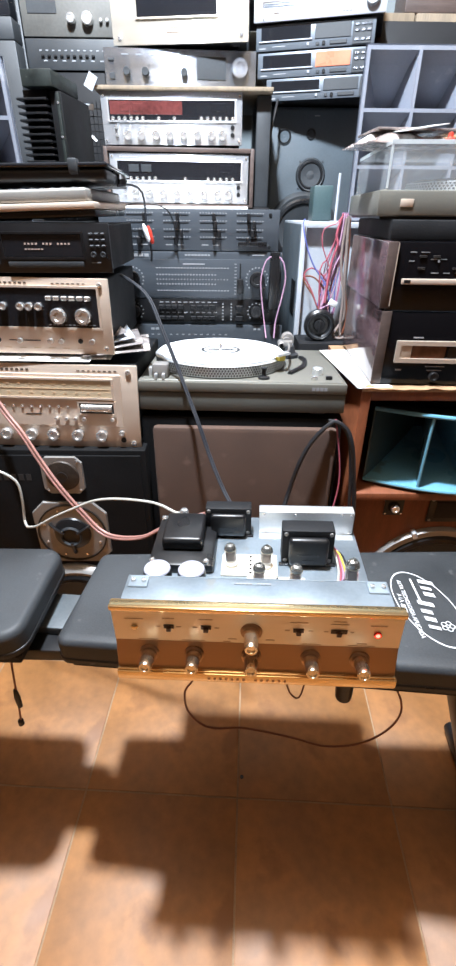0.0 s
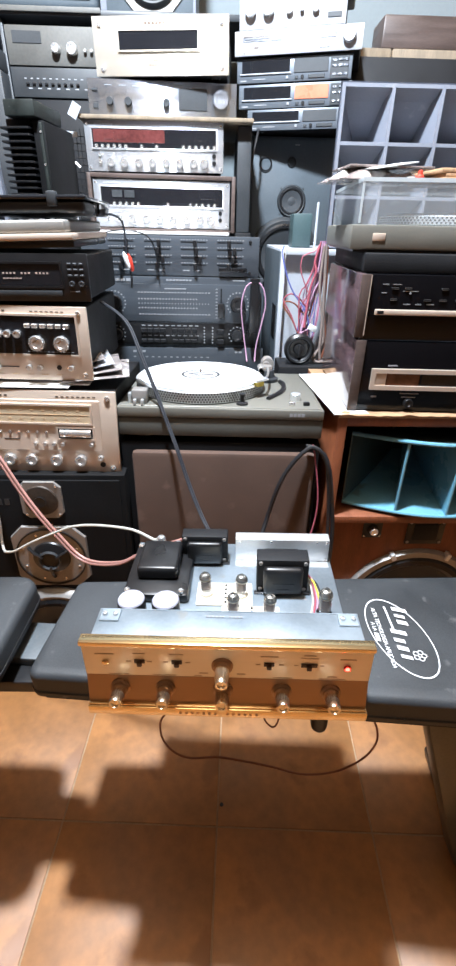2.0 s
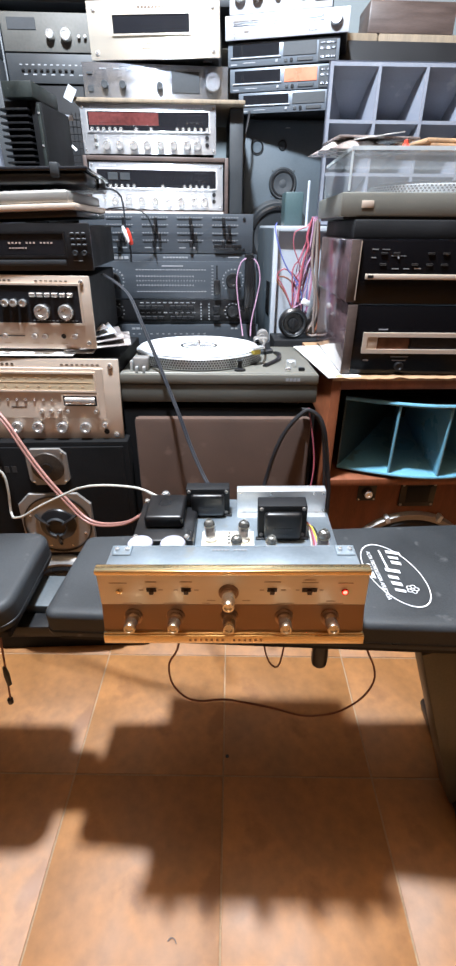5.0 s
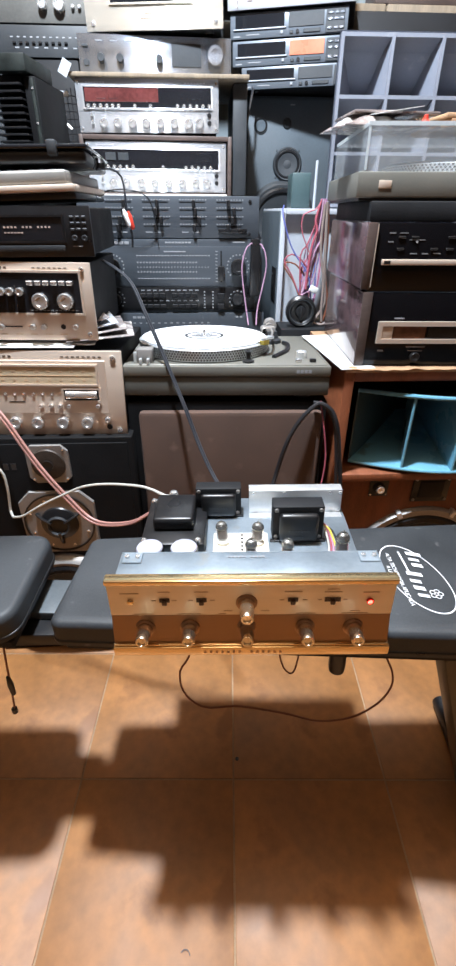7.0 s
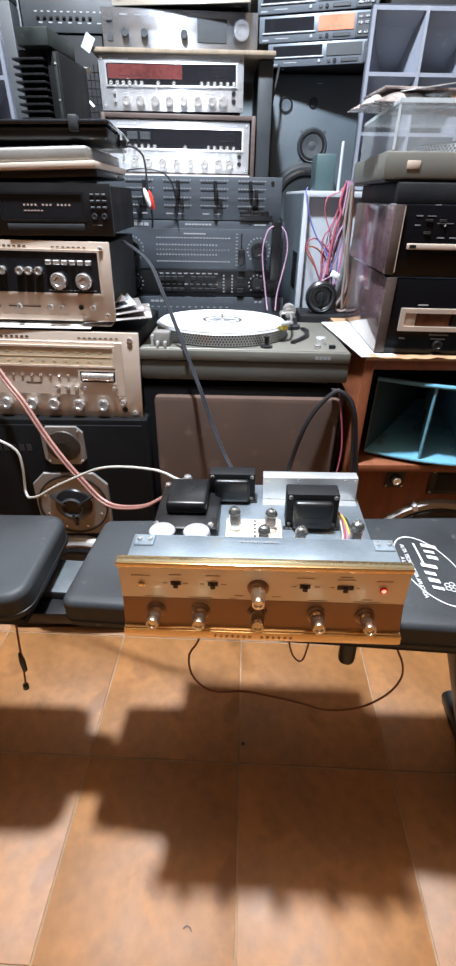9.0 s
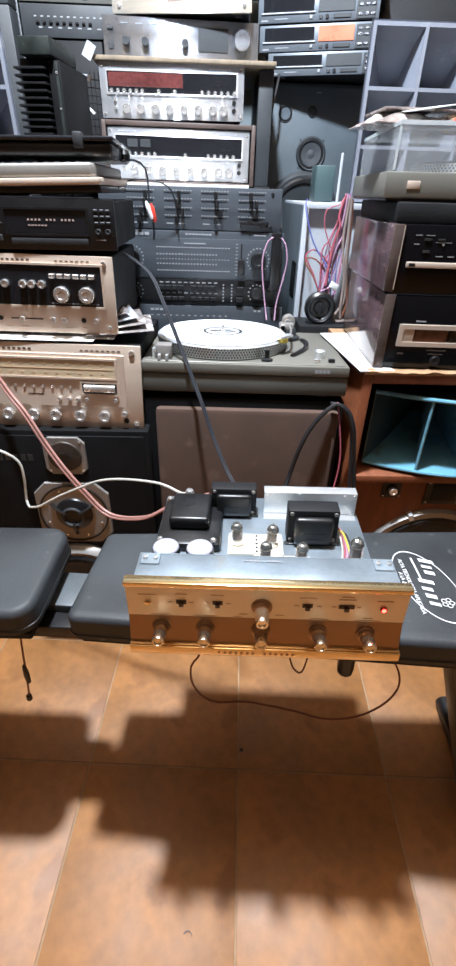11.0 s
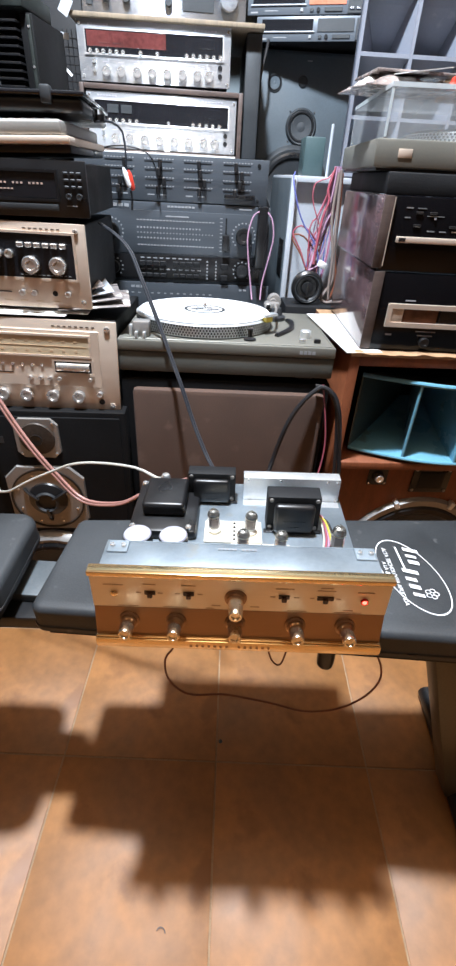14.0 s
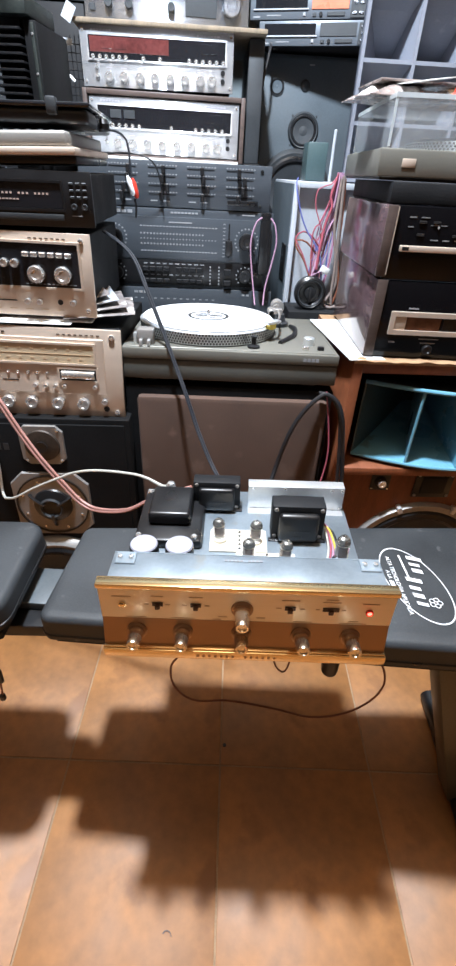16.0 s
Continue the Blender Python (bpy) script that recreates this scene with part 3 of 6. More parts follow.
for x in (0.041, 0.0935):
    can = part("filter_can", lathe([(0.0215, 0.0575), (0.0215, 0.088), (0.0205, 0.0905), (0.0198, 0.0905)], 28, at=(x, 0.138, 0)), BLACK, amp, "black can capacitor with white top")
    part("can_top", lathe([(0.0204, 0.0904), (0.019, 0.0925), (0.006, 0.093), (0, 0.093)], 28, at=(x, 0.138, 0)), CANTOP, can)


def output_transformer(x, y, w, h, d):
    t = part("output_transformer", box(x, x + w, y + d * 0.25, y + d * 0.75, 0.058, 0.046 + h, 0.002), BLACKMAT, amp, "black output transformer with end bells")
    part("end_bell", box(x + w * 0.12, x + w * 0.88, y, y + d * 0.24, 0.058 + h * 0.07, 0.046 + h * 0.9, 0.007, 3), BLACK, t)
    part("end_bell", box(x + w * 0.12, x + w * 0.88, y + d * 0.76, y + d, 0.058 + h * 0.07, 0.046 + h * 0.9, 0.007, 3), BLACK, t)
    part("flange", box(x - 0.004, x + w + 0.004, y + d * 0.12, y + d * 0.24, 0.058, 0.062, 0.001), BLACK, t)
    screws(t, [(x + w * 0.07, 0.060 + h * 0.07), (x + w * 0.93, 0.060 + h * 0.07), (x + w * 0.07, 0.046 + h * 0.92), (x + w * 0.93, 0.046 + h * 0.92)], 0.0035, y + d * 0.25, FRAMEGREY)
    bars(t, [(x + w * (0.30 + 0.06 * i), 0.046 + h * 0.52, w * 0.04, h * 0.06) for i in range(7)] + [(x + w * (0.38 + 0.06 * i), 0.046 + h * 0.38, w * 0.04, h * 0.05) for i in range(4)], CORDS["slate"], y)


output_transformer(0.103, 0.258, 0.080, 0.068, 0.052)
output_transformer(0.233, 0.182, 0.083, 0.077, 0.062)
part("rear_shield", box(0.197, 0.362, 0.278, 0.282, 0.0575, 0.105, 0.001), ALU, amp, "bright aluminium rear shield")
part("rear_shield_top", box(0.197, 0.362, 0.282, 0.300, 0.102, 0.105, 0.001), ALU, amp)
part("shield_flange", box(0.197, 0.362, 0.262, 0.278, 0.0575, 0.0595, 0.0005, 1), ALU, amp)
screws(amp, [(0.205, 0.1), (0.26, 0.1), (0.34, 0.1), (0.357, 0.1), (0.357, 0.064)], 0.0025, 0.278)
for x0, x1, y0, y1 in ((0.136, 0.226, 0.160, 0.212), (0.178, 0.268, 0.122, 0.158)):
    tb = part("terminal_board", box(x0, x1, y0, y1, 0.0575, 0.0625, 0.001), IVORY, amp, "ivory tube socket board")
    for i in range(5):
        part("terminal", lathe([(0.0024, 0), (0.002, 0.0012), (0, 0.0012)], 10), BLACK, tb, "", pose((x0 + x1) / 2 + 0.002, y0 + (y1 - y0) * (0.12 + 0.19 * i), 0.0625))


def tube(x, y, h=0.039, r=0.0098, z=0.0625, lean=(0, 0), metal=False):
    t = part("tube_base", lathe([(r * 1.15, 0), (r * 1.15, 0.004), (r * 0.9, 0.006), (0, 0.006)], 18), BLACK if metal else IVORY, amp, "vacuum tube with silvery getter", pose(x, y, z, lean[0], lean[1], 0))
    part("anode", box(-r * 0.45, r * 0.45, -r * 0.3, r * 0.3, 0.009, h * 0.66, 0.001), CORDS["taupe"], t)
    part("mica", lathe([(0, 0.0), (r * 0.8, 0.0), (r * 0.8, 0.0008), (0, 0.0008)], 16), IVORY, t, "", pose(0, 0, h * 0.68))
    part("getter", lathe([(r * 0.88, h * 0.74), (r * 0.86, h * 0.82), (r * 0.62, h * 0.93), (r * 0.2, h * 0.965)], 18), GETTER, t)
    g = part("envelope", lathe([(r * 0.85, 0.0062), (r * 0.97, 0.009), (r, h * 0.5), (r, h * 0.78), (r * 0.9, h * 0.87), (r * 0.62, h * 0.96), (r * 0.25, h), (r * 0.12, h * 1.06), (0, h * 1.07)], 20), GLASS, t)
    g.visible_shadow = False


tube(0.152, 0.186, lean=(-6, -4))
tube(0.207, 0.184, lean=(-4, 3))
tube(0.196, 0.140, lean=(-5, 0))
tube(0.250, 0.140, lean=(-3, 4))
tube(0.337, 0.150, 0.05, 0.0105, 0.058, metal=True)
for c, dx, dy in (("red", 0, 0.01), ("yellow", 0.004, 0), ("white", -0.003, 0.004), ("black", 0.008, -0.004), ("mauve", 0.002, 0.008)):
    part("lead", sweep([(0.315 + dx, 0.215 + dy, 0.075), (0.322 + dx, 0.200 + dy, 0.078), (0.327 + dx * 1.5, 0.170 + dy, 0.064), (0.322 + dx * 2, 0.140 + dy, 0.059)], 0.0016, 6, 0.006), CORDS[c], amp)

part("binding_post", lathe([(0.005, -0.004), (0.0085, 0), (0.0085, 0.006), (0.006, 0.010), (0, 0.011)], 16), CHROME, amp, "shiny binding post", amp.matrix_basis.inverted() @ pose(-0.078, 0.712, 0.638))
INSIDE = pose(-0.010, -0.010, -0.002)
for ob in list(amp.children):
    if ob.name.split(".")[0] in ("power_transformer", "filter_can", "output_transformer", "rear_shield", "rear_shield_top", "shield_flange", "terminal_board", "tube_base", "lead", "screw"):
        ob.matrix_basis = INSIDE @ ob.matrix_basis

# ---- left stack: loudspeaker, receiver, amplifier, disc player, deck ----
mon = thing("monitor_loudspeaker", "large black three-way studio loudspeaker with grey driver frames", "loudspeaker", pose(-0.615, 0.925, 0))
part("cabinet", box(0, 0.435, 0, 0.34, 0.0, 0.662, 0.004), NIGHT, mon)
part("baffle", box(0.012, 0.423, -0.004, 0.002, 0.02, 0.65, 0.002), NIGHT, mon)


def frame_plate(x, z, s, cut, material):
    bm = bmesh.new()
    k = s - cut
    pts = [(-k, -s), (k, -s), (s, -k), (s, k), (k, s), (-k, s), (-s, k), (-s, -k)]
    lo = [bm.verts.new((x + a, -0.004, z + b)) for a, b in pts]
    hi = [bm.verts.new((x + a * 0.98, -0.010, z + b * 0.98)) for a, b in pts]
    bm.faces.new(lo)
    bm.faces.new(hi)
    for i in range(8):
        bm.faces.new((lo[i], lo[(i + 1) % 8], hi[(i + 1) % 8], hi[i]))
    return bm


tw = part("tweeter", frame_plate(0.245, 0.602, 0.047, 0.014, FRAMEGREY), FRAMEGREY, mon, "grey framed tweeter")
part("grille", lathe([(0.038, 0), (0.036, 0.003), (0.02, 0.005), (0, 0.006)], 30, True), MESH, tw, "", pose(0.245, -0.010, 0.602))
part("phase_ring", lathe([(0.013, 0.0055), (0.013, 0.009), (0.008, 0.009), (0, 0.007)], 20, True), BLACK, tw, "", pose(0.245, -0.010, 0.602))
screws(tw, [(0.245 + a, 0.602 + b) for a in (-0.037, 0.037) for b in (-0.037, 0.037)], 0.003, -0.010)
mid = part("midrange", frame_plate(0.243, 0.443, 0.088, 0.03, FRAMEGREY), FRAMEGREY, mon, "grey framed midrange driver")
part("ring", lathe([(0.083, 0), (0.083, 0.003), (0.079, 0.003), (0.079, 0)], 40, True), BLACK, mid, "", pose(0.243, -0.010, 0.443))
part("diaphragm", lathe([(0.045, 0), (0.043, 0.004), (0.03, 0.010), (0.015, 0.014), (0, 0.015)], 30, True), BLACK, mid, "", pose(0.243, -0.010, 0.443))
for a in (radians(270), radians(150), radians(30)):
    part("guard", sweep([(0.243 + 0.018 * math.cos(a), -0.026, 0.443 + 0.018 * math.sin(a)), (0.243 + 0.04 * math.cos(a), -0.022, 0.443 + 0.04 * math.sin(a)), (0.243 + 0.058 * math.cos(a), -0.012, 0.443 + 0.058 * math.sin(a))], 0.004, 6), BLACK, mid)
part("guard_ring", lathe([(0.020, 0.014), (0.024, 0.018), (0.028, 0.014)], 24, True), CASE, mid, "", pose(0.243, -0.010, 0.443))
screws(mid, [(0.243 + 0.069 * math.cos(radians(22.5 + 45 * i)), 0.443 + 0.069 * math.sin(radians(22.5 + 45 * i))) for i in range(8)], 0.0032, -0.010)
driver(mon, 0.235, 0.20, 0.13, FRAMEGREY, CONE, -0.004, "woofer")
bars(mon, [(0.075 + 0.017 * i, 0.595, 0.011, 0.016) for i in range(6)], CASE, -0.004)

rx = unit("stereo_receiver", "champagne faced vintage stereo receiver with tuning dial and knobs", "receiver", pose(-0.661, 0.952, 0.6625, -3, 0.7, -1.2), 0.470, 0.186, 0.34, CHAMP, BLACKMAT, 0.008)
W = 0.470
part("inner_panel", box(0.033, 0.435, -0.003, 0, 0.053, 0.167, 0.001, 1), CHAMP, rx)
pane(rx, 0.157, 0.415, 0.118, 0.155, DIAL, -0.003, "tuning_dial", rim=CHAMP)
bars(rx, [(0.17 + 0.024 * i, z, 0.006, 0.0035) for i in range(10) for z in (0.127, 0.146)] + [(0.165, 0.136, 0.245, 0.0008)], FAINT, -0.005)
pane(rx, 0.040, 0.147, 0.118, 0.155, DIAL, -0.003, "meter_panel")
for x in (0.048, 0.098):
    pane(rx, x, x + 0.042, 0.124, 0.149, BRONZE, -0.0052, "signal_meter", 0.001)
tk = part("tuning_slot", box(0.343, 0.417, -0.0045, -0.003, 0.083, 0.106, 0.001, 1), BLACK, rx)
drum = sweep([(0.347, -0.001, 0.0945), (0.380, -0.001, 0.0945), (0.413, -0.001, 0.0945)], 0.0095, 20, 0.03)
part("tuning_wheel", drum, CHROME, tk, "chrome flywheel tuning control")
part("wheel_frame", frame_bm(0.339, 0.421, 0.079, 0.110, 0.004, -0.0062, -0.003), CHAMP, rx)
for i in range(8):
    knob(rx, 0.181 + 0.0195 * i, 0.096, 0.0028, 0.0025, CHROME, "preset_stud", None, -0.003)
for x in (0.043, 0.065, 0.081, 0.098, 0.135, 0.154, 0.292, 0.313, 0.332, 0.351, 0.413):
    knob(rx, x, 0.071, 0.0042, 0.010, CHROME, "lever_button", None, -0.003)
for x in (0.078, 0.125, 0.176, 0.231, 0.279, 0.333, 0.386):
    knob(rx, x, 0.033, 0.0130, 0.014, CHROME, "control_knob")
knob(rx, 0.430, 0.040, 0.006, 0.012, CHROME, "switch_button")
knob(rx, 0.055, 0.060, 0.004, 0.001, BLACK, "led_hole")
knob(rx, 0.432, 0.022, 0.006, 0.002, BLACK, "headphone_jack")
part("balance_slot", box(0.225, 0.258, -0.0036, -0.003, 0.0785, 0.080), BLACK, rx)
screws(rx, [(0.018, 0.172), (0.452, 0.172), (0.018, 0.016), (0.454, 0.014)], 0.006)
bars(rx, [(0.165 + 0.0105 * i, 0.174, 0.006, 0.0042) for i in range(8)] + [(0.345 + 0.011 * i, 0.174, 0.006, 0.0022) for i in range(8)], INK)
bars(rx, [(x - 0.009, 0.019, 0.018, 0.0016) for x in (0.078, 0.125, 0.176, 0.231, 0.279, 0.333, 0.386)], FAINT)

ia = unit("integrated_amplifier", "champagne faced integrated amplifier with black control strip", "amplifier", pose(-0.610, 0.976, 0.862, 0, 0.6, -0.5), 0.375, 0.148, 0.30, CHAMP, BLACKMAT, 0.008)
pane(ia, 0.023, 0.352, 0.056, 0.130, SMOKE, 0.0, "control_strip", 0.003, CHAMP)
for x in (0.053, 0.098, 0.273, 0.322):
    knob(ia, x, 0.079, 0.0155, 0.013, CHROME, "control_knob", None, -0.003)
for x in (0.131, 0.149, 0.166, 0.200, 0.217, 0.236):
    knob(ia, x, 0.096, 0.0075, 0.010, CHROME, "tone_knob", None, -0.003)
buttons(ia, [0.037 + 0.0145 * i for i in range(6)] + [0.258 + 0.0152 * i for i in range(6)], 0.112, 0.012, 0.008, 0.007, CHROME, y=-0.003)
for x in (0.062, 0.084, 0.118, 0.141):
    knob(ia, x, 0.029, 0.0045, 0.002, BLACK, "input_jack")
part("volume_slot", box(0.162, 0.226, -0.001, 0.0, 0.028, 0.030), BLACK, ia)
for x in (0.187, 0.249, 0.271, 0.334):
    knob(ia, x, 0.030, 0.0055, 0.014, CHROME, "lever")
knob(ia, 0.308, 0.029, 0.005, 0.002, BLACK, "headphone_jack")
screws(ia, [(0.014, 0.136), (0.358, 0.136), (0.014, 0.014), (0.360, 0.014)], 0.005)
bars(ia, [(0.145 + 0.0095 * i, 0.138, 0.0055, 0.004) for i in range(8)] + [(0.265 + 0.010 * i, 0.138, 0.0055, 0.002) for i in range(7)], INK)
bars(ia, [(0.032 + 0.008 * i, 0.061, 0.005, 0.0014) for i in range(12)] + [(0.25 + 0.008 * i, 0.061, 0.005, 0.0014) for i in range(12)], DULL, -0.003)
bars(ia, [(0.06 + 0.03 * i, 0.014, 0.014, 0.0015) for i in range(9)], FAINT)

cdp = unit("disc_player", "black compact disc player with dim lit display", "disc player", pose(-0.625, 0.972, 1.0115, 0, -0.4, 0.5), 0.404, 0.086, 0.29, BLACK, BLACKMAT, 0.008)
pane(cdp, 0.03, 0.165, 0.042, 0.068, CASE, 0.0, "disc_tray")
pane(cdp, 0.205, 0.352, 0.030, 0.068, SMOKE, 0.0, "display", rim=BLACK)
bars(cdp, [(0.245 + 0.0068 * i, 0.052, 0.0035, 0.003) for i in range(13) if i not in (4, 8)] + [(0.245 + 0.006 * i, 0.043, 0.004, 0.002) for i in range(6)], CDGLOW, -0.002, "display_segments", "dim lit display segments")
buttons(cdp, [0.185], 0.054, 0.018, 0.006, 0.003, CASE)
buttons(cdp, [0.185], 0.022, 0.018, 0.010, 0.003, CASE)
part("key_bar", box(0.210, 0.352, -0.004, 0, 0.012, 0.022, 0.001), CASE, cdp)
buttons(cdp, [0.370 + 0.011 * i for i in range(3)], 0.068, 0.008, 0.004, 0.002, CASE)
buttons(cdp, [0.370 + 0.011 * i for i in range(3)], 0.058, 0.008, 0.004, 0.002, CASE)
buttons(cdp, [0.370 + 0.011 * i for i in range(3)], 0.048, 0.008, 0.004, 0.002, CASE)
for x in (0.372, 0.390):
    knob(cdp, x, 0.034, 0.005, 0.006, CASE)
bars(cdp, [(0.03 + 0.012 * i, 0.078, 0.009, 0.003) for i in range(4)] + [(0.085 + 0.008 * i, 0.078, 0.006, 0.002) for i in range(8)] + [(x, 0.0185, 0.012, 0.0014) for x in (0.03, 0.075, 0.215, 0.245, 0.275, 0.305)] + [(0.182, 0.046, 0.016, 0.0018), (0.366, 0.020, 0.018, 0.0014)], DULL)

dk = thing("linear_tracking_deck", "silver and black flat record deck with small keys", "record player", pose(-0.552, 0.965, 1.098, 0, -2.2, 0))
part("base", box(0.006, 0.310, 0.02, 0.30, 0.0, 0.012, 0.004), BLACK, dk)
part("lower_body", box(0, 0.312, 0.006, 0.31, 0.0125, 0.024, 0.003), CHAMP, dk, "champagne front edge")
part("upper_body", box(0.002, 0.300, 0.012, 0.31, 0.0245, 0.046, 0.005, 3), DULLSILVER, dk, "dull silver upper cover")
for i in range(8):
    part("key", once(("deck_key",), lambda: box(-0.004, 0.004, 0, 0.005, 0, 0.0022, 0.0008, 1), GUNMETAL), GUNMETAL, dk, "", pose(0.14 + 0.019 * i, 0.03, 0.046))
part("pivot_knob", lathe([(0.008, 0), (0.008, 0.01), (0.006, 0.013), (0, 0.013)], 14), ALU, dk, "", pose(0.02, 0.03, 0.046))

lid = thing("black_dust_cover", "glossy black hinged dust cover lying on the deck", "dust cover", pose(-0.62, 0.985, 1.1565, 0, -1.2, 3))
part("cover", box(0, 0.40, 0, 0.30, 0, 0.022, 0.008, 3), BLACK, lid)
part("rim", box(-0.004, 0.404, -0.004, 0.304, 0.0225, 0.030, 0.003), SMOKE, lid)
part("hinge", box(0.335, 0.352, -0.010, 0.01, 0.012, 0.036, 0.003), CASE, lid, "grey hinge clip")
part("lug", lathe([(0, -0.008), (0.010, -0.006), (0.012, 0.004), (0.008, 0.012), (0, 0.013)], 12), BLACK, lid, "", pose(0.404, 0.15, 0.008))

pp = thing("paper_sheets", "loose white paper sheets between receiver and amplifier", "papers", pose(-0.585, 0.955, 0.8515, 0, 0.4, 0))
for k, b in enumerate(((0, 0.30, 0, 0.20, 0, 0.0012), (0.03, 0.34, 0.01, 0.24, 0.0014, 0.0026), (0.05, 0.33, 0.004, 0.22, 0.003, 0.0042))):
    part("sheet", box(*b), PAPER, pp, "", pose(0, 0, 0, 0, 0, 1.5 * k))
mg = thing("magazine_pile", "pile of curled printed leaflets on the receiver", "leaflets", pose(-0.30, 0.965, 0.8545, 0, 0, 14))
for i in range(4):
    part("leaflet", box(0.0 + 0.01 * i, 0.14 - 0.012 * i, 0.0 + 0.006 * i, 0.15, 0.001 + 0.0035 * i, 0.003 + 0.0035 * i, 0.0005, 1), (PRINT, PRINT, GREYBOX, PRINT)[i], mg, "", pose(0, 0, 0.002 + 0.002 * i, 0, -3 * (i + 1), 4 * i - 4))

# ---- centre: loudspeaker with turntable ----
sp = thing("brown_loudspeaker", "loudspeaker with brown cloth grille under the turntable", "loudspeaker", pose(-0.190, 0.952, 0, 0, 0, -1.6))
part("cabinet", box(0, 0.445, 0.012, 0.33, 0, 0.7285, 0.003), NIGHT, sp)
gr = part("grille", box(0.026, 0.434, -0.012, 0.0118, 0.06, 0.713, 0.016, 2), BROWNCLOTH, sp, "brown cloth grille with bevelled edge")
part("plinth_strip", box(0.01, 0.44, 0.0, 0.0115, 0.0, 0.05, 0.002), BLACK, sp)

tt = thing("turntable", "grey direct drive turntable with a white record", "turntable", pose(-0.192, 0.957, 0.7345, -2.5, 0.15, -1.7))
part("lower_plinth", box(0, 0.446, 0.003, 0.345, 0.0095, 0.0515, 0.004), PLINTHDK, tt)
part("upper_plinth", box(0, 0.446, 0, 0.345, 0.0525, 0.0745, 0.003), PLINTH, tt)
for x in (0.05, 0.396):
    part("foot", lathe([(0.018, -0.0035), (0.020, -0.001), (0.020, 0.0094), (0, 0.0094)], 20, at=(x, 0.05, 0)), BLACK, tt)
part("deck_plate", box(0.008, 0.438, 0.008, 0.337, 0.0747, 0.0762, 0.0006, 1), PLINTH, tt)
PX, PY = 0.171, 0.172
pl2 = part("platter", lathe([(0.146, 0.0765), (0.153, 0.079), (0.155, 0.102), (0.151, 0.1045), (0, 0.1045)], 96, at=(PX, PY, 0)), ALU, tt, "grey platter with strobe dots")
rows = []
for k in range(4):
    for i in range(150):
        a = 2 * math.pi * (i + 0.5 * (k % 2)) / 150
        rows.append((a, 0.0810 + 0.0055 * k))
bm = bmesh.new()
for a, z in rows:
    c, s = math.cos(a), math.sin(a)
    r = 0.1534 + (z - 0.079) * 0.087 + 0.0006
    q = [bm.verts.new((PX + (r + o) * c - d * s, PY + (r + o) * s + d * c, z + e)) for o, d, e in ((0, -0.0016, 0), (0, 0.0016, 0), (0, 0.0016, 0.0036), (0, -0.0016, 0.0036))]
    bm.faces.new(q)
part("strobe_dots", bm, BLACKMAT, pl2)["kind"] = "stuff"
part("mat", lathe([(0, 0.1046), (0.143, 0.1046), (0.143, 0.1050), (0.142, 0.1053), (0, 0.1053)], 64, at=(PX, PY, 0)), BLACK, pl2)
rec = solo("record", lathe([(0.0036, 0), (0.147, 0), (0.148, 0.001), (0.147, 0.0022), (0.050, 0.0019), (0.0036, 0.0022), (0.0036, 0)], 96), WHITE, "white vinyl record on the turntable platter", "record",
           pose(-0.192, 0.957, 0.7345, -2.5, 0.15, -1.7) @ pose(PX, PY, 0.1055))
lab = part("label_ring", lathe([(0.047, 0.0020), (0.047, 0.0026), (0.040, 0.0026), (0.040, 0.0020)], 48), CASE, rec)
slanted([(-0.030, 0.0, 0.028, 0.012), (0.004, 0.0, 0.028, 0.012), (-0.022, -0.018, 0.040, 0.006), (-0.020, 0.018, 0.038, 0.006)], 0, CASE, "label_print", rec, (0, 0, 0.0023), 0)
part("spindle", lathe([(0.0034, 0.1076), (0.0034, 0.118), (0.002, 0.121), (0, 0.121)], 12, at=(PX, PY, 0)), CHROME, tt)
st = part("strobe_housing", box(0.030, 0.064, 0.020, 0.052, 0.0762, 0.106, 0.004), FRAMEGREY, tt, "grey strobe lamp housing")
part("speed_key", box(0.022, 0.029, 0.024, 0.044, 0.0762, 0.098, 0.002), ALU, tt)
for x in (0.036, 0.052):
    part("pitch_lever", box(x, x + 0.006, 0.006, 0.019, 0.0762, 0.088, 0.001), ALU, st)
tb2 = part("tonearm_base", lathe([(0.030, 0.0762), (0.030, 0.084), (0.022, 0.088), (0.018, 0.104), (0, 0.106)], 28, at=(0.338, 0.252, 0)), CASE, tt)
part("gimbal", merge(box(0.326, 0.350, 0.240, 0.264, 0.096, 0.116, 0.003), lathe([(0.006, -0.022), (0.008, -0.02), (0.008, 0.02), (0.006, 0.022)], 14, True, (0.322, 0.252, 0.108)), lathe([(0.010, 0), (0.010, 0.03), (0, 0.03)], 18, True, (0.338, 0.300, 0.110))), FRAMEGREY, tb2)
part("counterweight", lathe([(0, -0.018), (0.0155, -0.018), (0.0165, -0.014), (0.0165, 0.014), (0.0155, 0.018), (0, 0.018)], 24, True, (0.342, 0.300, 0.112)), FRAMEGREY, tb2)
part("tonearm", sweep([(0.339, 0.28, 0.111), (0.338, 0.21, 0.111), (0.332, 0.15, 0.113), (0.322, 0.105, 0.1155)], 0.003, 8), FRAMEGREY, tt)
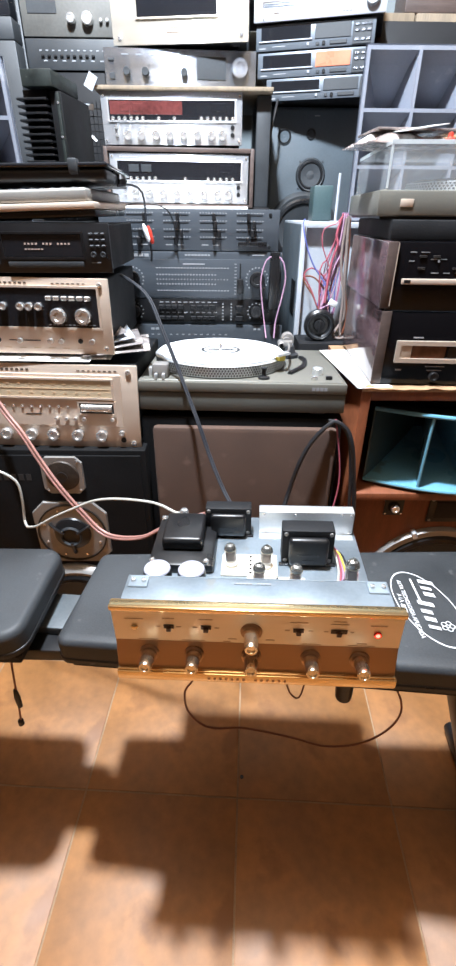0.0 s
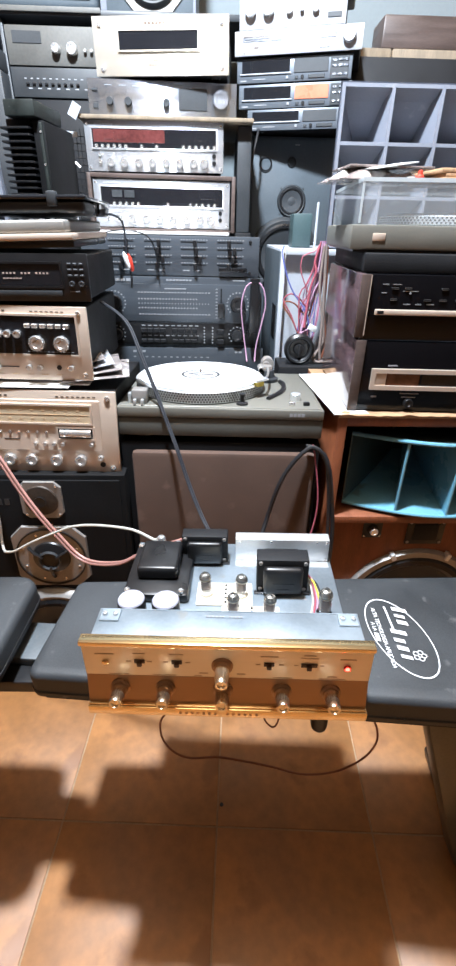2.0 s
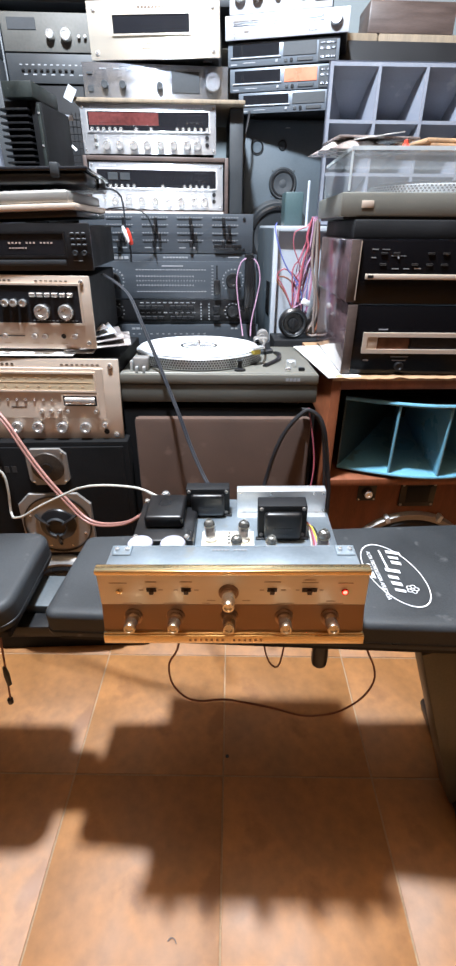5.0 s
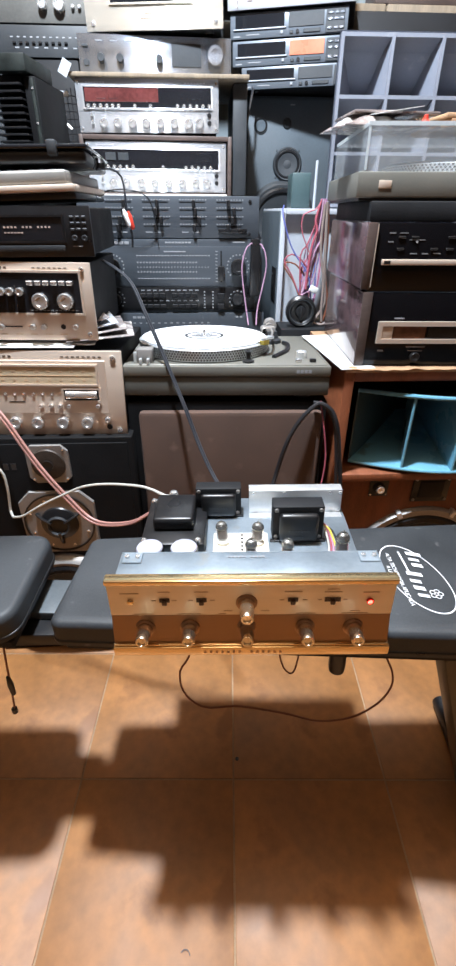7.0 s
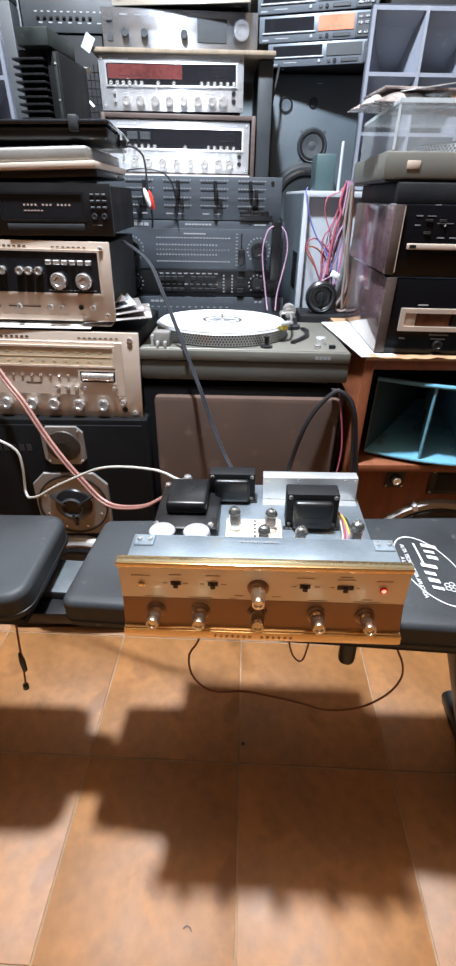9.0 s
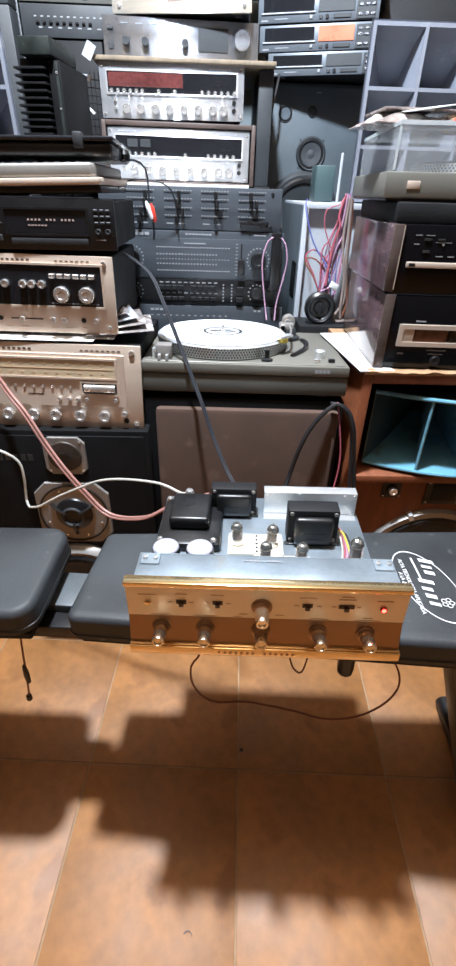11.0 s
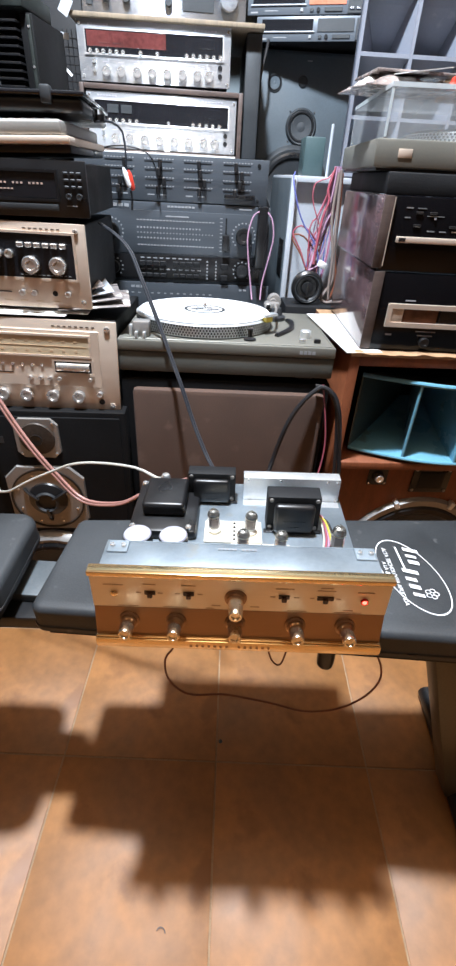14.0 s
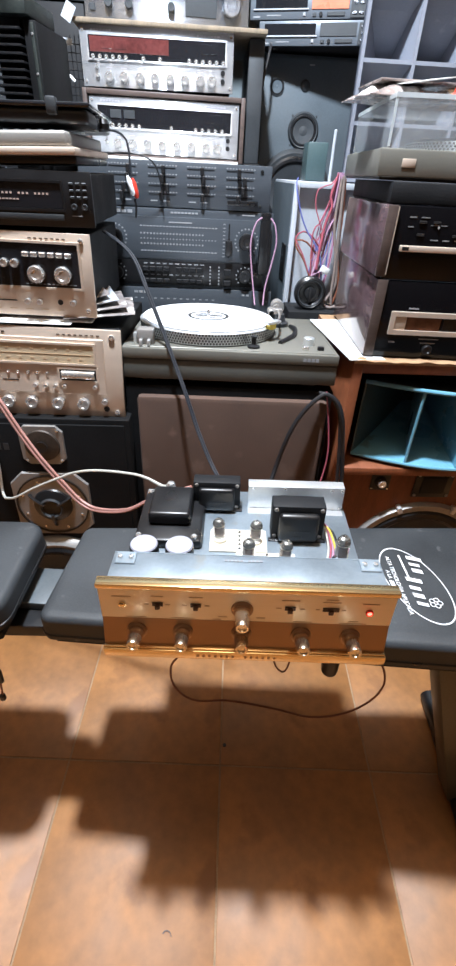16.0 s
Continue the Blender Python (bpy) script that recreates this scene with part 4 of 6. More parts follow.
hs = part("headshell", box(-0.009, 0.009, -0.034, 0.006, 0.0, 0.006, 0.0015), ALU, tt, "silver headshell", pose(0.322, 0.106, 0.1125, 0, 0, -48))
part("cartridge", box(-0.007, 0.007, -0.026, -0.008, -0.011, 0.0, 0.001), CORDS["yellow"], hs)
part("arm_lift", sweep([(0.372, 0.235, 0.078), (0.376, 0.185, 0.083), (0.366, 0.135, 0.080), (0.330, 0.072, 0.078)], 0.0055, 8), BLACK, tt)
part("stop_lever", lathe([(0.013, 0.0762), (0.013, 0.080), (0.005, 0.083), (0.005, 0.096), (0.008, 0.100), (0, 0.102)], 18, at=(0.270, 0.032, 0)), BLACK, tt)
part("antiskate_dial", lathe([(0.012, 0.0762), (0.012, 0.090), (0.010, 0.092), (0, 0.092)], 20, at=(0.392, 0.075, 0)), ALU, tt)
for x, y in ((0.372, 0.025), (0.404, 0.028)):
    part("push_key", box(x, x + 0.014, y, y + 0.01, 0.0762, 0.084, 0.002), CHROME if x < 0.38 else BLACK, tt)
bars(tt, [(0.372 + 0.0085 * i, 0.0635, 0.0065, 0.0070) for i in range(4)], LETTER, -0.0)

# ---- slate rack units behind the turntable ----
cab0 = solo("low_black_cabinet", box(-0.36, 0.17, 1.42, 2.15, 0, 0.705, 0.004), BLACKMAT, "plain black low cabinet behind the turntable", "cabinet")
SW, SX = 0.480, -0.342
s3 = unit("power_amplifier_rack", "slate rack power amplifier with grille slots", "amplifier", pose(SX + 0.02, 1.405, 0.706), 0.483, 0.130, 0.34, RACKFACE, CASE, 0.008, group="slate rack units")
bars(s3, [(0.10 + 0.018 * i, 0.102, 0.007, 0.003) for i in range(13)] + [(0.10 + 0.013 * i, 0.118, 0.010, 0.006) for i in range(3)] + [(0.40 + 0.012 * i, 0.118, 0.008, 0.005) for i in range(2)], LETTER)
s2 = unit("graphic_display_preamplifier", "slate rack unit with level display and round knobs", "amplifier", pose(SX + 0.01, 1.409, 0.8365), 0.483, 0.190, 0.34, RACKFACE, CASE, 0.008, group="slate rack units")
part("inner_plate", box(0.06, 0.465, -0.003, 0, 0.072, 0.172, 0.002), RACKFACE, s2)
part("lower_plate", box(0.04, 0.465, -0.002, 0, 0.008, 0.068, 0.002), BLACK, s2)
bars(s2, [(0.135 + 0.0085 * i, z, 0.006 if z != 0.121 else 0.003, 0.0025) for i in range(24) for z in (0.150, 0.121, 0.092)] + [(0.135 + 0.0085 * i, z, 0.004, 0.0035) for i in range(20) for z in (0.133, 0.109)] + [(0.21, 0.160, 0.06, 0.003)], LETTER, -0.003)
for x in (0.068, 0.415):
    kk = knob(s2, x, 0.122, 0.021, 0.016, BLACK, "control_knob", None, -0.003)
    bars(s2, [(x + 0.030 * math.cos(radians(a)) - 0.002, 0.122 + 0.030 * math.sin(radians(a)), 0.004, 0.0035) for a in range(-45, 226, 18)], LETTER, -0.003)
for x in (0.068, 0.415):
    knob(s2, x, 0.036, 0.016, 0.014, BLACK, "tone_knob", None, -0.002)
    bars(s2, [(x + 0.023 * math.cos(radians(a)) - 0.002, 0.036 + 0.023 * math.sin(radians(a)), 0.004, 0.003) for a in range(-45, 226, 27)], LETTER, -0.002)
part("fader_slot", box(0.366, 0.370, -0.0036, -0.003, 0.082, 0.162), BLACKMAT, s2)
part("fader", box(0.359, 0.377, -0.016, -0.0036, 0.086, 0.124, 0.002), BLACK, s2)
bars(s2, [(0.352, 0.084 + 0.0085 * i, 0.006, 0.002) for i in range(10)], LETTER, -0.003)
buttons(s2, [0.145 + 0.0185 * i for i in range(4)] + [0.235 + 0.0185 * i for i in range(4)], 0.048, 0.016, 0.012, 0.008, BLACKMAT, y=-0.002)
buttons(s2, [0.145 + 0.0185 * i for i in range(4)] + [0.235 + 0.0185 * i for i in range(4)], 0.019, 0.016, 0.010, 0.008, BLACKMAT, y=-0.002)
buttons(s2, [0.367], 0.046, 0.02, 0.014, 0.01, BLACKMAT, y=-0.002)
buttons(s2, [0.367], 0.018, 0.02, 0.014, 0.01, BLACKMAT, y=-0.002)
bars(s2, [(0.140 + 0.017 * i, z, 0.010, 0.0028) for i in range(10) for z in (0.061, 0.033)] + [(0.318, 0.014 + 0.0085 * i, 0.004, 0.004) for i in range(6)] + [(0.342, 0.014 + 0.0085 * i, 0.004, 0.004) for i in range(6)], LETTER, -0.002)
bars(s2, [(0.075 + 0.015 * i, 0.181, 0.012, 0.0075) for i in range(3)] + [(0.215 + 0.009 * i, 0.182, 0.007, 0.004) for i in range(8)] + [(0.40, 0.183, 0.033, 0.003)], LETTER)
s1 = unit("parametric_equalizer", "slate rack equalizer with many short slider levers", "equalizer", pose(SX, 1.413, 1.027), 0.480, 0.100, 0.34, RACKFACE, CASE, 0.008, group="slate rack units")
for gx in (0.108, 0.205, 0.302, 0.400):
    for i, z in enumerate((0.086, 0.068, 0.048, 0.030)):
        part("slot", boxes([(gx - 0.034, gx + 0.034, -0.0008, 0, z - 0.001, z + 0.001)]), BLACKMAT, s1)
        dx = random.uniform(-0.012, 0.02)
        part("slider", once(("eq_slider",), lambda: box(-0.0045, 0.0045, -0.016, -0.0008, -0.009, 0.009, 0.0015, 1), BLACK), BLACK, s1, "", pose(gx + dx, 0, z - 0.004))
    bars(s1, [(gx - 0.034 + 0.0075 * j, z + 0.005, 0.004, 0.0022) for j in range(10) for z in (0.086, 0.068, 0.048, 0.030)] + [(gx - 0.030 + 0.03 * j, 0.016, 0.018, 0.0025) for j in range(2)], LETTER)
part("master_bar", box(0.37, 0.448, -0.014, 0, 0.014, 0.025, 0.003), BLACK, s1)
screws(s1, [(0.455, 0.088), (0.455, 0.012)], 0.0045, 0, BLACKMAT)

# ---- silver receivers on a white board ----
board = solo("white_shelf_board", box(-0.40, 0.06, 1.60, 2.12, 0, 0.008, 0.001, 1), PAPER, "thin white shelf board on the rack units", "shelf", pose(0, 0, 1.127))


def receiver(m, w, h, red, label, case):
    t = unit("silver_receiver", label, "receiver", m, w, h, 0.33, SILVER, WALNUT if case else BLACKMAT, 0.008, group="silver receivers")
    sx, sz = w / 0.410, h / 0.126
    pane(t, 0.022 * sx, 0.388 * sx, 0.060 * sz, 0.106 * sz, SMOKE, 0.0, "dial_window", 0.002, SILVER)
    if red:
        pane(t, 0.025 * sx, 0.235 * sx, 0.073 * sz, 0.104 * sz, REDWIN, -0.0022, "tinted_dial", 0.001)
    for x0, x1 in ((0.055, 0.085), (0.092, 0.122)):
        pane(t, x0 * sx, x1 * sx, 0.080 * sz, 0.098 * sz, REDWIN if red else CASE, -0.0035, "meter", 0.001)
    pane(t, 0.320 * sx, 0.365 * sx, 0.080 * sz, 0.100 * sz, SMOKE, -0.0025, "mode_window", 0.001)
    for x in ([0.032, 0.050, 0.067, 0.085, 0.102, 0.119, 0.166, 0.211] if red else [0.060, 0.078, 0.096, 0.115, 0.133, 0.222]) + [0.290 + 0.0185 * i for i in range(6 if red else 5)]:
        knob(t, x * sx, 0.064 * sz, 0.0052, 0.004, CHROME, "selector_button", None, -0.002)
    for x in (0.072, 0.112, 0.155, 0.196, 0.237, 0.278, 0.320, 0.352):
        knob(t, x * sx, 0.024 * sz, 0.0118 if x < 0.34 else 0.0125, 0.012, CHROME, "control_knob")
    for z in (0.026, 0.044):
        knob(t, 0.040 * sx, z * sz, 0.005, 0.007, CHROME, "lever")
        knob(t, 0.382 * sx, z * sz, 0.006, 0.003, BLACK, "jack")
    screws(t, [(0.008, h - 0.010), (w - 0.008, h - 0.010), (0.008, 0.012), (w - 0.008, 0.012)], 0.0038)
    bars(t, [(0.03 * sx + 0.008 * i, h - 0.010, 0.006, 0.004) for i in range(7)] + [(w - 0.10 + 0.009 * i, h - 0.010, 0.007, 0.003) for i in range(7)], CORDS["grey"])
    bars(t, [(x * sx - 0.008, 0.043 * sz, 0.016, 0.0015) for x in (0.072, 0.112, 0.155, 0.196, 0.237, 0.278, 0.320)], CORDS["grey"])
    return t


r2 = thing("wooden_receiver_case", "dark walnut case round a silver receiver", "case", pose(-0.378, 1.722, 1.135, 0, 0.3, 0.5))
part("side", box(0, 0.012, -0.004, 0.35, 0, 0.155, 0.002), WALNUT, r2)
part("side", box(0.446, 0.458, -0.004, 0.35, 0, 0.155, 0.002), WALNUT, r2)
part("top", box(0.0122, 0.4458, -0.004, 0.35, 0.143, 0.155, 0.002), WALNUT, r2)
part("bottom", box(0.0122, 0.4458, -0.004, 0.35, 0, 0.008, 0.002), WALNUT, r2)
receiver(pose(-0.362, 1.724, 1.1432, 0, 0.3, 0.5), 0.425, 0.132, False, "silver faced receiver with dark dial in a walnut case", False)
receiver(pose(-0.370, 1.722, 1.291, 0, -0.3, 0.5), 0.412, 0.128, True, "silver faced receiver with red tinted dial", False)
solo("dark_side_box", box(0.085, 0.128, 1.745, 2.05, 0, 0.2815, 0.003), CASE, "dark equipment box beside the silver receivers", "box", pose(0, 0, 1.1355))
solo("support_box", box(0.075, 0.135, 1.74, 2.10, 0.7055, 1.1352, 0.003), BLACKMAT, "tall dark box behind the rack units", "box")
solo("tan_shelf_board", box(-0.385, 0.130, 1.71, 2.08, 0, 0.010, 0.002), TANWOOD, "tan wooden shelf board on the receivers", "shelf", pose(0, 0, 1.4205))

ga = unit("grey_amplifier", "grey brushed metal amplifier with three knobs and a round volume control", "amplifier", pose(-0.352, 1.735, 1.431, 0, 0, 3.0), 0.432, 0.086, 0.30, GUNMETAL, CASE, 0.007)
for x in (0.062, 0.115, 0.225):
    knob(ga, x, 0.034, 0.010, 0.014, CASE)
knob(ga, 0.385, 0.045, 0.024, 0.018, GUNMETAL, "volume_knob")
pane(ga, 0.262, 0.345, 0.02, 0.07, CASE, 0, "tone_panel")
buttons(ga, [0.02], 0.060, 0.016, 0.006, 0.003, CASE)
buttons(ga, [0.02], 0.024, 0.014, 0.014, 0.003, CASE)
bars(ga, [(0.05 + 0.04 * i, 0.072, 0.02, 0.002) for i in range(5)], LETTER)

pa = unit("cream_power_amplifier", "cream faced power amplifier with a long dark meter window", "amplifier", pose(-0.322, 1.742, 1.5185, 0, -1.0, -4.0), 0.378, 0.130, 0.28, CREAM, CASE, 0.008)
pane(pa, 0.072, 0.292, 0.058, 0.098, SMOKE, 0, "meter_window", 0.002, CREAM)
screws(pa, [(0.02, 0.112), (0.02, 0.018), (0.358, 0.112), (0.358, 0.018)], 0.006)
bars(pa, [(0.145 + 0.010 * i, 0.114, 0.0075, 0.006) for i in range(8)] + [(0.165 + 0.007 * i, 0.036, 0.005, 0.003) for i in range(5)] + [(0.152 + 0.008 * i, 0.026, 0.006, 0.003) for i in range(7)], INK)

# ---- right rear: decks, tuner, loudspeakers ----
dsp = thing("charcoal_loudspeaker", "tall charcoal loudspeaker with three round drivers", "loudspeaker", pose(0.140, 1.955, 0.0))
part("cabinet", box(0, 0.315, 0, 0.32, 0, 1.425, 0.004), DARKSPK, dsp)
part("baffle", box(0.008, 0.307, -0.006, 0.0, 0.8, 1.418, 0.003), DARKSPK, dsp)
driver(dsp, 0.150, 1.236, 0.046, CASE, CONE, -0.006, "midrange")
driver(dsp, 0.142, 1.352, 0.014, CASE, CONE, -0.006, "tweeter")
driver(dsp, 0.135, 1.06, 0.115, CASE, CONE, -0.006, "woofer")
driver(dsp, 0.052, 1.345, 0.022, CASE, DARKSPK, -0.006, "port", frame=False)
part("badge", box(0.15, 0.166, -0.007, -0.006, 1.40, 1.403), LETTER, dsp)
screws(dsp, [(0.150 + 0.056 * math.cos(radians(a)), 1.236 + 0.056 * math.sin(radians(a))) for a in (45, 135, 225, 315)], 0.003, -0.006, CASE)


def cassette(m, w, h, orange, label):
    t = unit("cassette_deck", label, "cassette deck", m, w, h, 0.24, DECKGREY, BLACKMAT, 0.006, group="stacked cassette decks")
    pane(t, 0.016, 0.165, 0.026, h - 0.006, SMOKE, 0, "cassette_door")
    part("door_edge", box(0.010, 0.170, -0.004, 0, 0.021, 0.0245, 0.001, 1), GREYBOX, t)
    pane(t, 0.178, 0.282, 0.022, h - 0.005, ORANGEWIN if orange else CASE, 0, "level_display")
    pane(t, 0.288, w - 0.010, 0.004, h - 0.005, CASE, 0, "key_panel")
    buttons(t, [0.300, 0.318, 0.334], h - 0.014, 0.013, 0.005, 0.003, GUNMETAL, y=-0.002)
    buttons(t, [0.300, 0.318, 0.334], h - 0.027, 0.013, 0.006, 0.003, GUNMETAL, y=-0.002)
    buttons(t, [0.300, 0.318, 0.334], 0.014, 0.013, 0.006, 0.003, GUNMETAL, y=-0.002)
    knob(t, 0.205, 0.012, 0.005, 0.004, BLACK, "jack")
    buttons(t, [0.187], 0.011, 0.010, 0.008, 0.003, CASE)
    buttons(t, [0.248], 0.012, 0.05, 0.009, 0.003, CASE)
    buttons(t, [0.158], 0.012, 0.008, 0.008, 0.003, LETTER)
    bars(t, [(0.010, 0.008, 0.02, 0.003), (0.05, 0.011, 0.04, 0.002), (0.055, 0.030, 0.05, 0.002)], LETTER)
    return t


DK = pose(0.092, 1.905, 1.4255, 0, -0.6, -14)
cassette(DK @ pose(0.03, 0, 0.0), 0.350, 0.056, False, "grey cassette deck, lowest of three stacked decks")
cassette(DK @ pose(0.0, 0.004, 0.0575), 0.352, 0.062, True, "grey cassette deck with an orange display, middle of three")
cassette(DK @ pose(-0.006, 0.0, 0.121), 0.352, 0.061, False, "grey cassette deck, uppermost of three stacked decks")
tu = unit("silver_tuner", "slim silver radio tuner with a long dial and one knob", "tuner", DK @ pose(-0.012, -0.012, 0.1835), 0.382, 0.060, 0.25, SATIN, CASE, 0.006)
pane(tu, 0.026, 0.305, 0.034, 0.047, GUNMETAL, 0, "dial")
part("dial_line", boxes([(0.03, 0.30, -0.003, -0.002, 0.040, 0.0415)]), LETTER, tu)
knob(tu, 0.342, 0.036, 0.019, 0.016, SATIN, "tuning_knob")
buttons(tu, [0.03], 0.014, 0.004, 0.016, 0.004, CHROME)
buttons(tu, [0.262, 0.272, 0.283], 0.015, 0.005, 0.006, 0.003, CHROME)
bars(tu, [(0.06, 0.020, 0.015, 0.003)], INK)
si = unit("silver_amplifier", "silver integrated amplifier in a dark case with two large knobs", "amplifier", DK @ pose(0.0, -0.004, 0.2445), 0.315, 0.108, 0.25, SATIN, CASE, 0.006)
for x in (0.034, 0.088):
    knob(si, x, 0.044, 0.0165, 0.02, CHROME, "large_knob")
for x, r in ((0.150, 0.010), (0.186, 0.006), (0.226, 0.010)):
    knob(si, x, 0.040, r, 0.014, CHROME, "small_knob")
buttons(si, [0.034, 0.088, 0.150, 0.188, 0.228], 0.088, 0.020, 0.005, 0.003, CASE)
pane(si, 0.262, 0.302, 0.018, 0.030, CASE, 0, "label_plate")
bars(si, [(0.26 + 0.009 * i, 0.083, 0.006, 0.004) for i in range(4)], CORDS["grey"])
top = solo("dark_top_box", box(-0.02, 0.33, 0.0, 0.26, 0, 0.085, 0.006), CASE, "dark boxed unit on top of the silver amplifier", "box", DK @ pose(0, 0.004, 0.3535))

# wooden beam and dark netting on the wall side
solo("wall_beam", merge(box(0.30, 0.66, 2.24, 2.395, 1.66, 1.735, 0.006), box(0.664, 1.69, 2.24, 2.395, 1.66, 1.735, 0.006)), TANWOOD, "rough tan wooden beam along the wall", "beam", kind="structure")
solo("dark_tall_cabinet", box(0.47, 1.35, 2.02, 2.39, 0.0, 1.655, 0.006), BLACKMAT, "tall dark cabinet under the wooden beam", "cabinet")
solo("brown_parcel", box(0.62, 0.95, 2.25, 2.39, 1.7355, 1.83, 0.008), WALNUT, "brown parcel lying on the wooden beam", "parcel")

# ---- multicell horns ----


def cell_bm(x0, x1, z0, z1, depth):
    """One tapered horn cell, open to the front, its roof falling to a low throat."""
    bm = bmesh.new()
    cx = (x0 + x1) / 2
    rings = []
    for i in range(6):
        u = i / 5
        k = 1 - 0.60 * u ** 0.8
        zt = z1 + (z0 + 0.12 * (z1 - z0) - z1) * u ** 0.9
        zb = z0 + 0.02 * (z1 - z0) * u
        rings.append([bm.verts.new((cx + (a - cx) * k, 0.002 + depth * u, b)) for a, b in ((x0, zb), (x1, zb), (x1, zt), (x0, zt))])
    for a, b in zip(rings, rings[1:]):
        for i in range(4):
            bm.faces.new((a[i], a[(i + 1) % 4], b[(i + 1) % 4], b[i]))
    bm.faces.new(rings[-1])
    return bm


def multicell(m, cols, rows, cw, ch, label, mirror=1):
    t = thing("multicell_horn", label, "horn", m, "grey multicell horns")
    g = 0.008
    W2, H2 = cols * cw + g, rows * ch + g
    for i in range(cols):
        for j in range(rows):
            part("cell", cell_bm(i * cw + g, (i + 1) * cw, j * ch + g, (j + 1) * ch, 0.19), GREYPL, t)
    part("rim", boxes([(i * cw, i * cw + g, -0.004, 0.02, 0, H2) for i in range(cols + 1)] +
                      [(i * cw + g, (i + 1) * cw, -0.003, 0.019, j * ch, j * ch + g) for j in range(rows + 1) for i in range(cols)]), GREYPL, t)
    shell = bmesh.new()
    loops = []
    for u in (0.0, 0.35, 0.7, 1.0):
        kx, top = 1 - 0.55 * u, H2 * (1 - 0.45 * u)
        loops.append([shell.verts.new((W2 / 2 + (a - W2 / 2) * kx, 0.002 + 0.225 * u, b)) for a, b in ((-0.004, -0.004), (W2 + 0.004, -0.004), (W2 + 0.004, top + 0.004), (-0.004, top + 0.004))])
    for a, b in zip(loops, loops[1:]):
        for k in range(4):
            shell.faces.new((a[k], a[(k + 1) % 4], b[(k + 1) % 4], b[k]))
    shell.faces.new(loops[-1])
    part("shell", shell, GREYPL, t)
    return t


multicell(pose(0.333, 1.480, 0.985, -1, 0, -1), 4, 4, 0.125, 0.119, "grey plastic multicell horn stacked behind the turntable with dust cover")
multicell(pose(-1.072, 1.370, 1.100, 3, 0, 4), 4, 3, 0.137, 0.103, "grey plastic multicell horn behind the disc player")
solo("horn_stand", box(0.34, 0.86, 1.46, 1.75, 0, 0.978, 0.005), DARKSPK, "dark box carrying the grey horn", "box")
solo("horn_shelf_box", box(-1.10, -0.40, 1.32, 1.95, 0, 1.094, 0.005), BLACKMAT, "dark box under the smaller grey horn", "box")

# heatsink amplifier
OLIVE = mat("dusty_olive_black", (0.016, 0.020, 0.018), 0.55, 0.1, 0.5, 30, 220, 0.15, spec=0.3, wear=((0.07, 0.075, 0.07), 60, 0.66))
hk = thing("heatsink_amplifier", "black power amplifier with stacked heatsink fins", "amplifier", pose(-0.535, 1.50, 1.095, 0, 0, -8))
part("body", box(0.08, 0.112, 0.02, 0.20, 0, 0.285, 0.003), NIGHT, hk)
for i in range(15):
    part("fin", once(("fin",), lambda: box(0, 0.078, 0, 0.10, 0, 0.005, 0.001, 1), BLACK), BLACK, hk, "", pose(0, 0, 0.062 + 0.0145 * i))
part("fin_core", box(0.004, 0.0695, 0.03, 0.10, 0, 0.29, 0.002), NIGHT, hk)
part("top_block", box(0.02, 0.10, 0.0, 0.16, 0.2905, 0.325, 0.003), OLIVE, hk)
part("edge_strip", box(0.100, 0.108, 0.012, 0.02, 0.01, 0.28, 0.001), OLIVE, hk)
screws(hk, [(0.104, 0.05), (0.104, 0.11), (0.104, 0.19), (0.104, 0.26)], 0.003, 0.012)
tag = solo("white_tag", box(-0.013, 0.013, 0, 0.001, -0.018, 0.018), GREYBOX, "small pale paper tag tied to a wire", "tag", pose(-0.388, 1.70, 1.436, 0, 32, 0))
mess = thing("metal_mesh_basket", "dark wire mesh panel with loose wires", "mesh", pose(-0.42, 1.73, 1.10))
for i in range(9):
    part("wire", sweep([(-0.03 + 0.012 * i, 0.02, 0.0), (-0.028 + 0.012 * i, 0.015, 0.15), (-0.03 + 0.012 * i, 0.02, 0.30)], 0.0012, 6, 0.05), BLACK, mess)
for i in range(16):
    part("cross_wire", sweep([(-0.03, 0.018, 0.01 + 0.018 * i), (0.02, 0.016, 0.012 + 0.018 * i), (0.066, 0.018, 0.01 + 0.018 * i)], 0.0012, 6, 0.05), BLACK, mess)
solo("white_strip", sweep([(-0.450, 1.742, 1.318), (-0.432, 1.741, 1.322), (-0.412, 1.742, 1.316), (-0.398, 1.743, 1.304)], 0.0045, 8, 0.006, 0.25), PAPER, "bent white plastic strip caught in the wire mesh", "strip")
solo("pale_label", box(-0.022, 0.022, 0, 0.001, -0.007, 0.007), GREYBOX, "small pale paper label on the wire mesh", "label", pose(-0.418, 1.7415, 1.386, 0, 3, 0))
cord("loose_wire", [(-0.40, 1.66, 1.12), (-0.402, 1.64, 1.20), (-0.415, 1.63, 1.28), (-0.41, 1.66, 1.34)], 0.003, "grey", "loose grey wire before the mesh")

# ---- upper rear shelf with boxes ----
solo("rear_shelf", box(-1.25, 0.135, 1.98, 2.38, 1.715, 1.733, 0.003), CASE, "dark shelf board along the rear wall", "shelf")
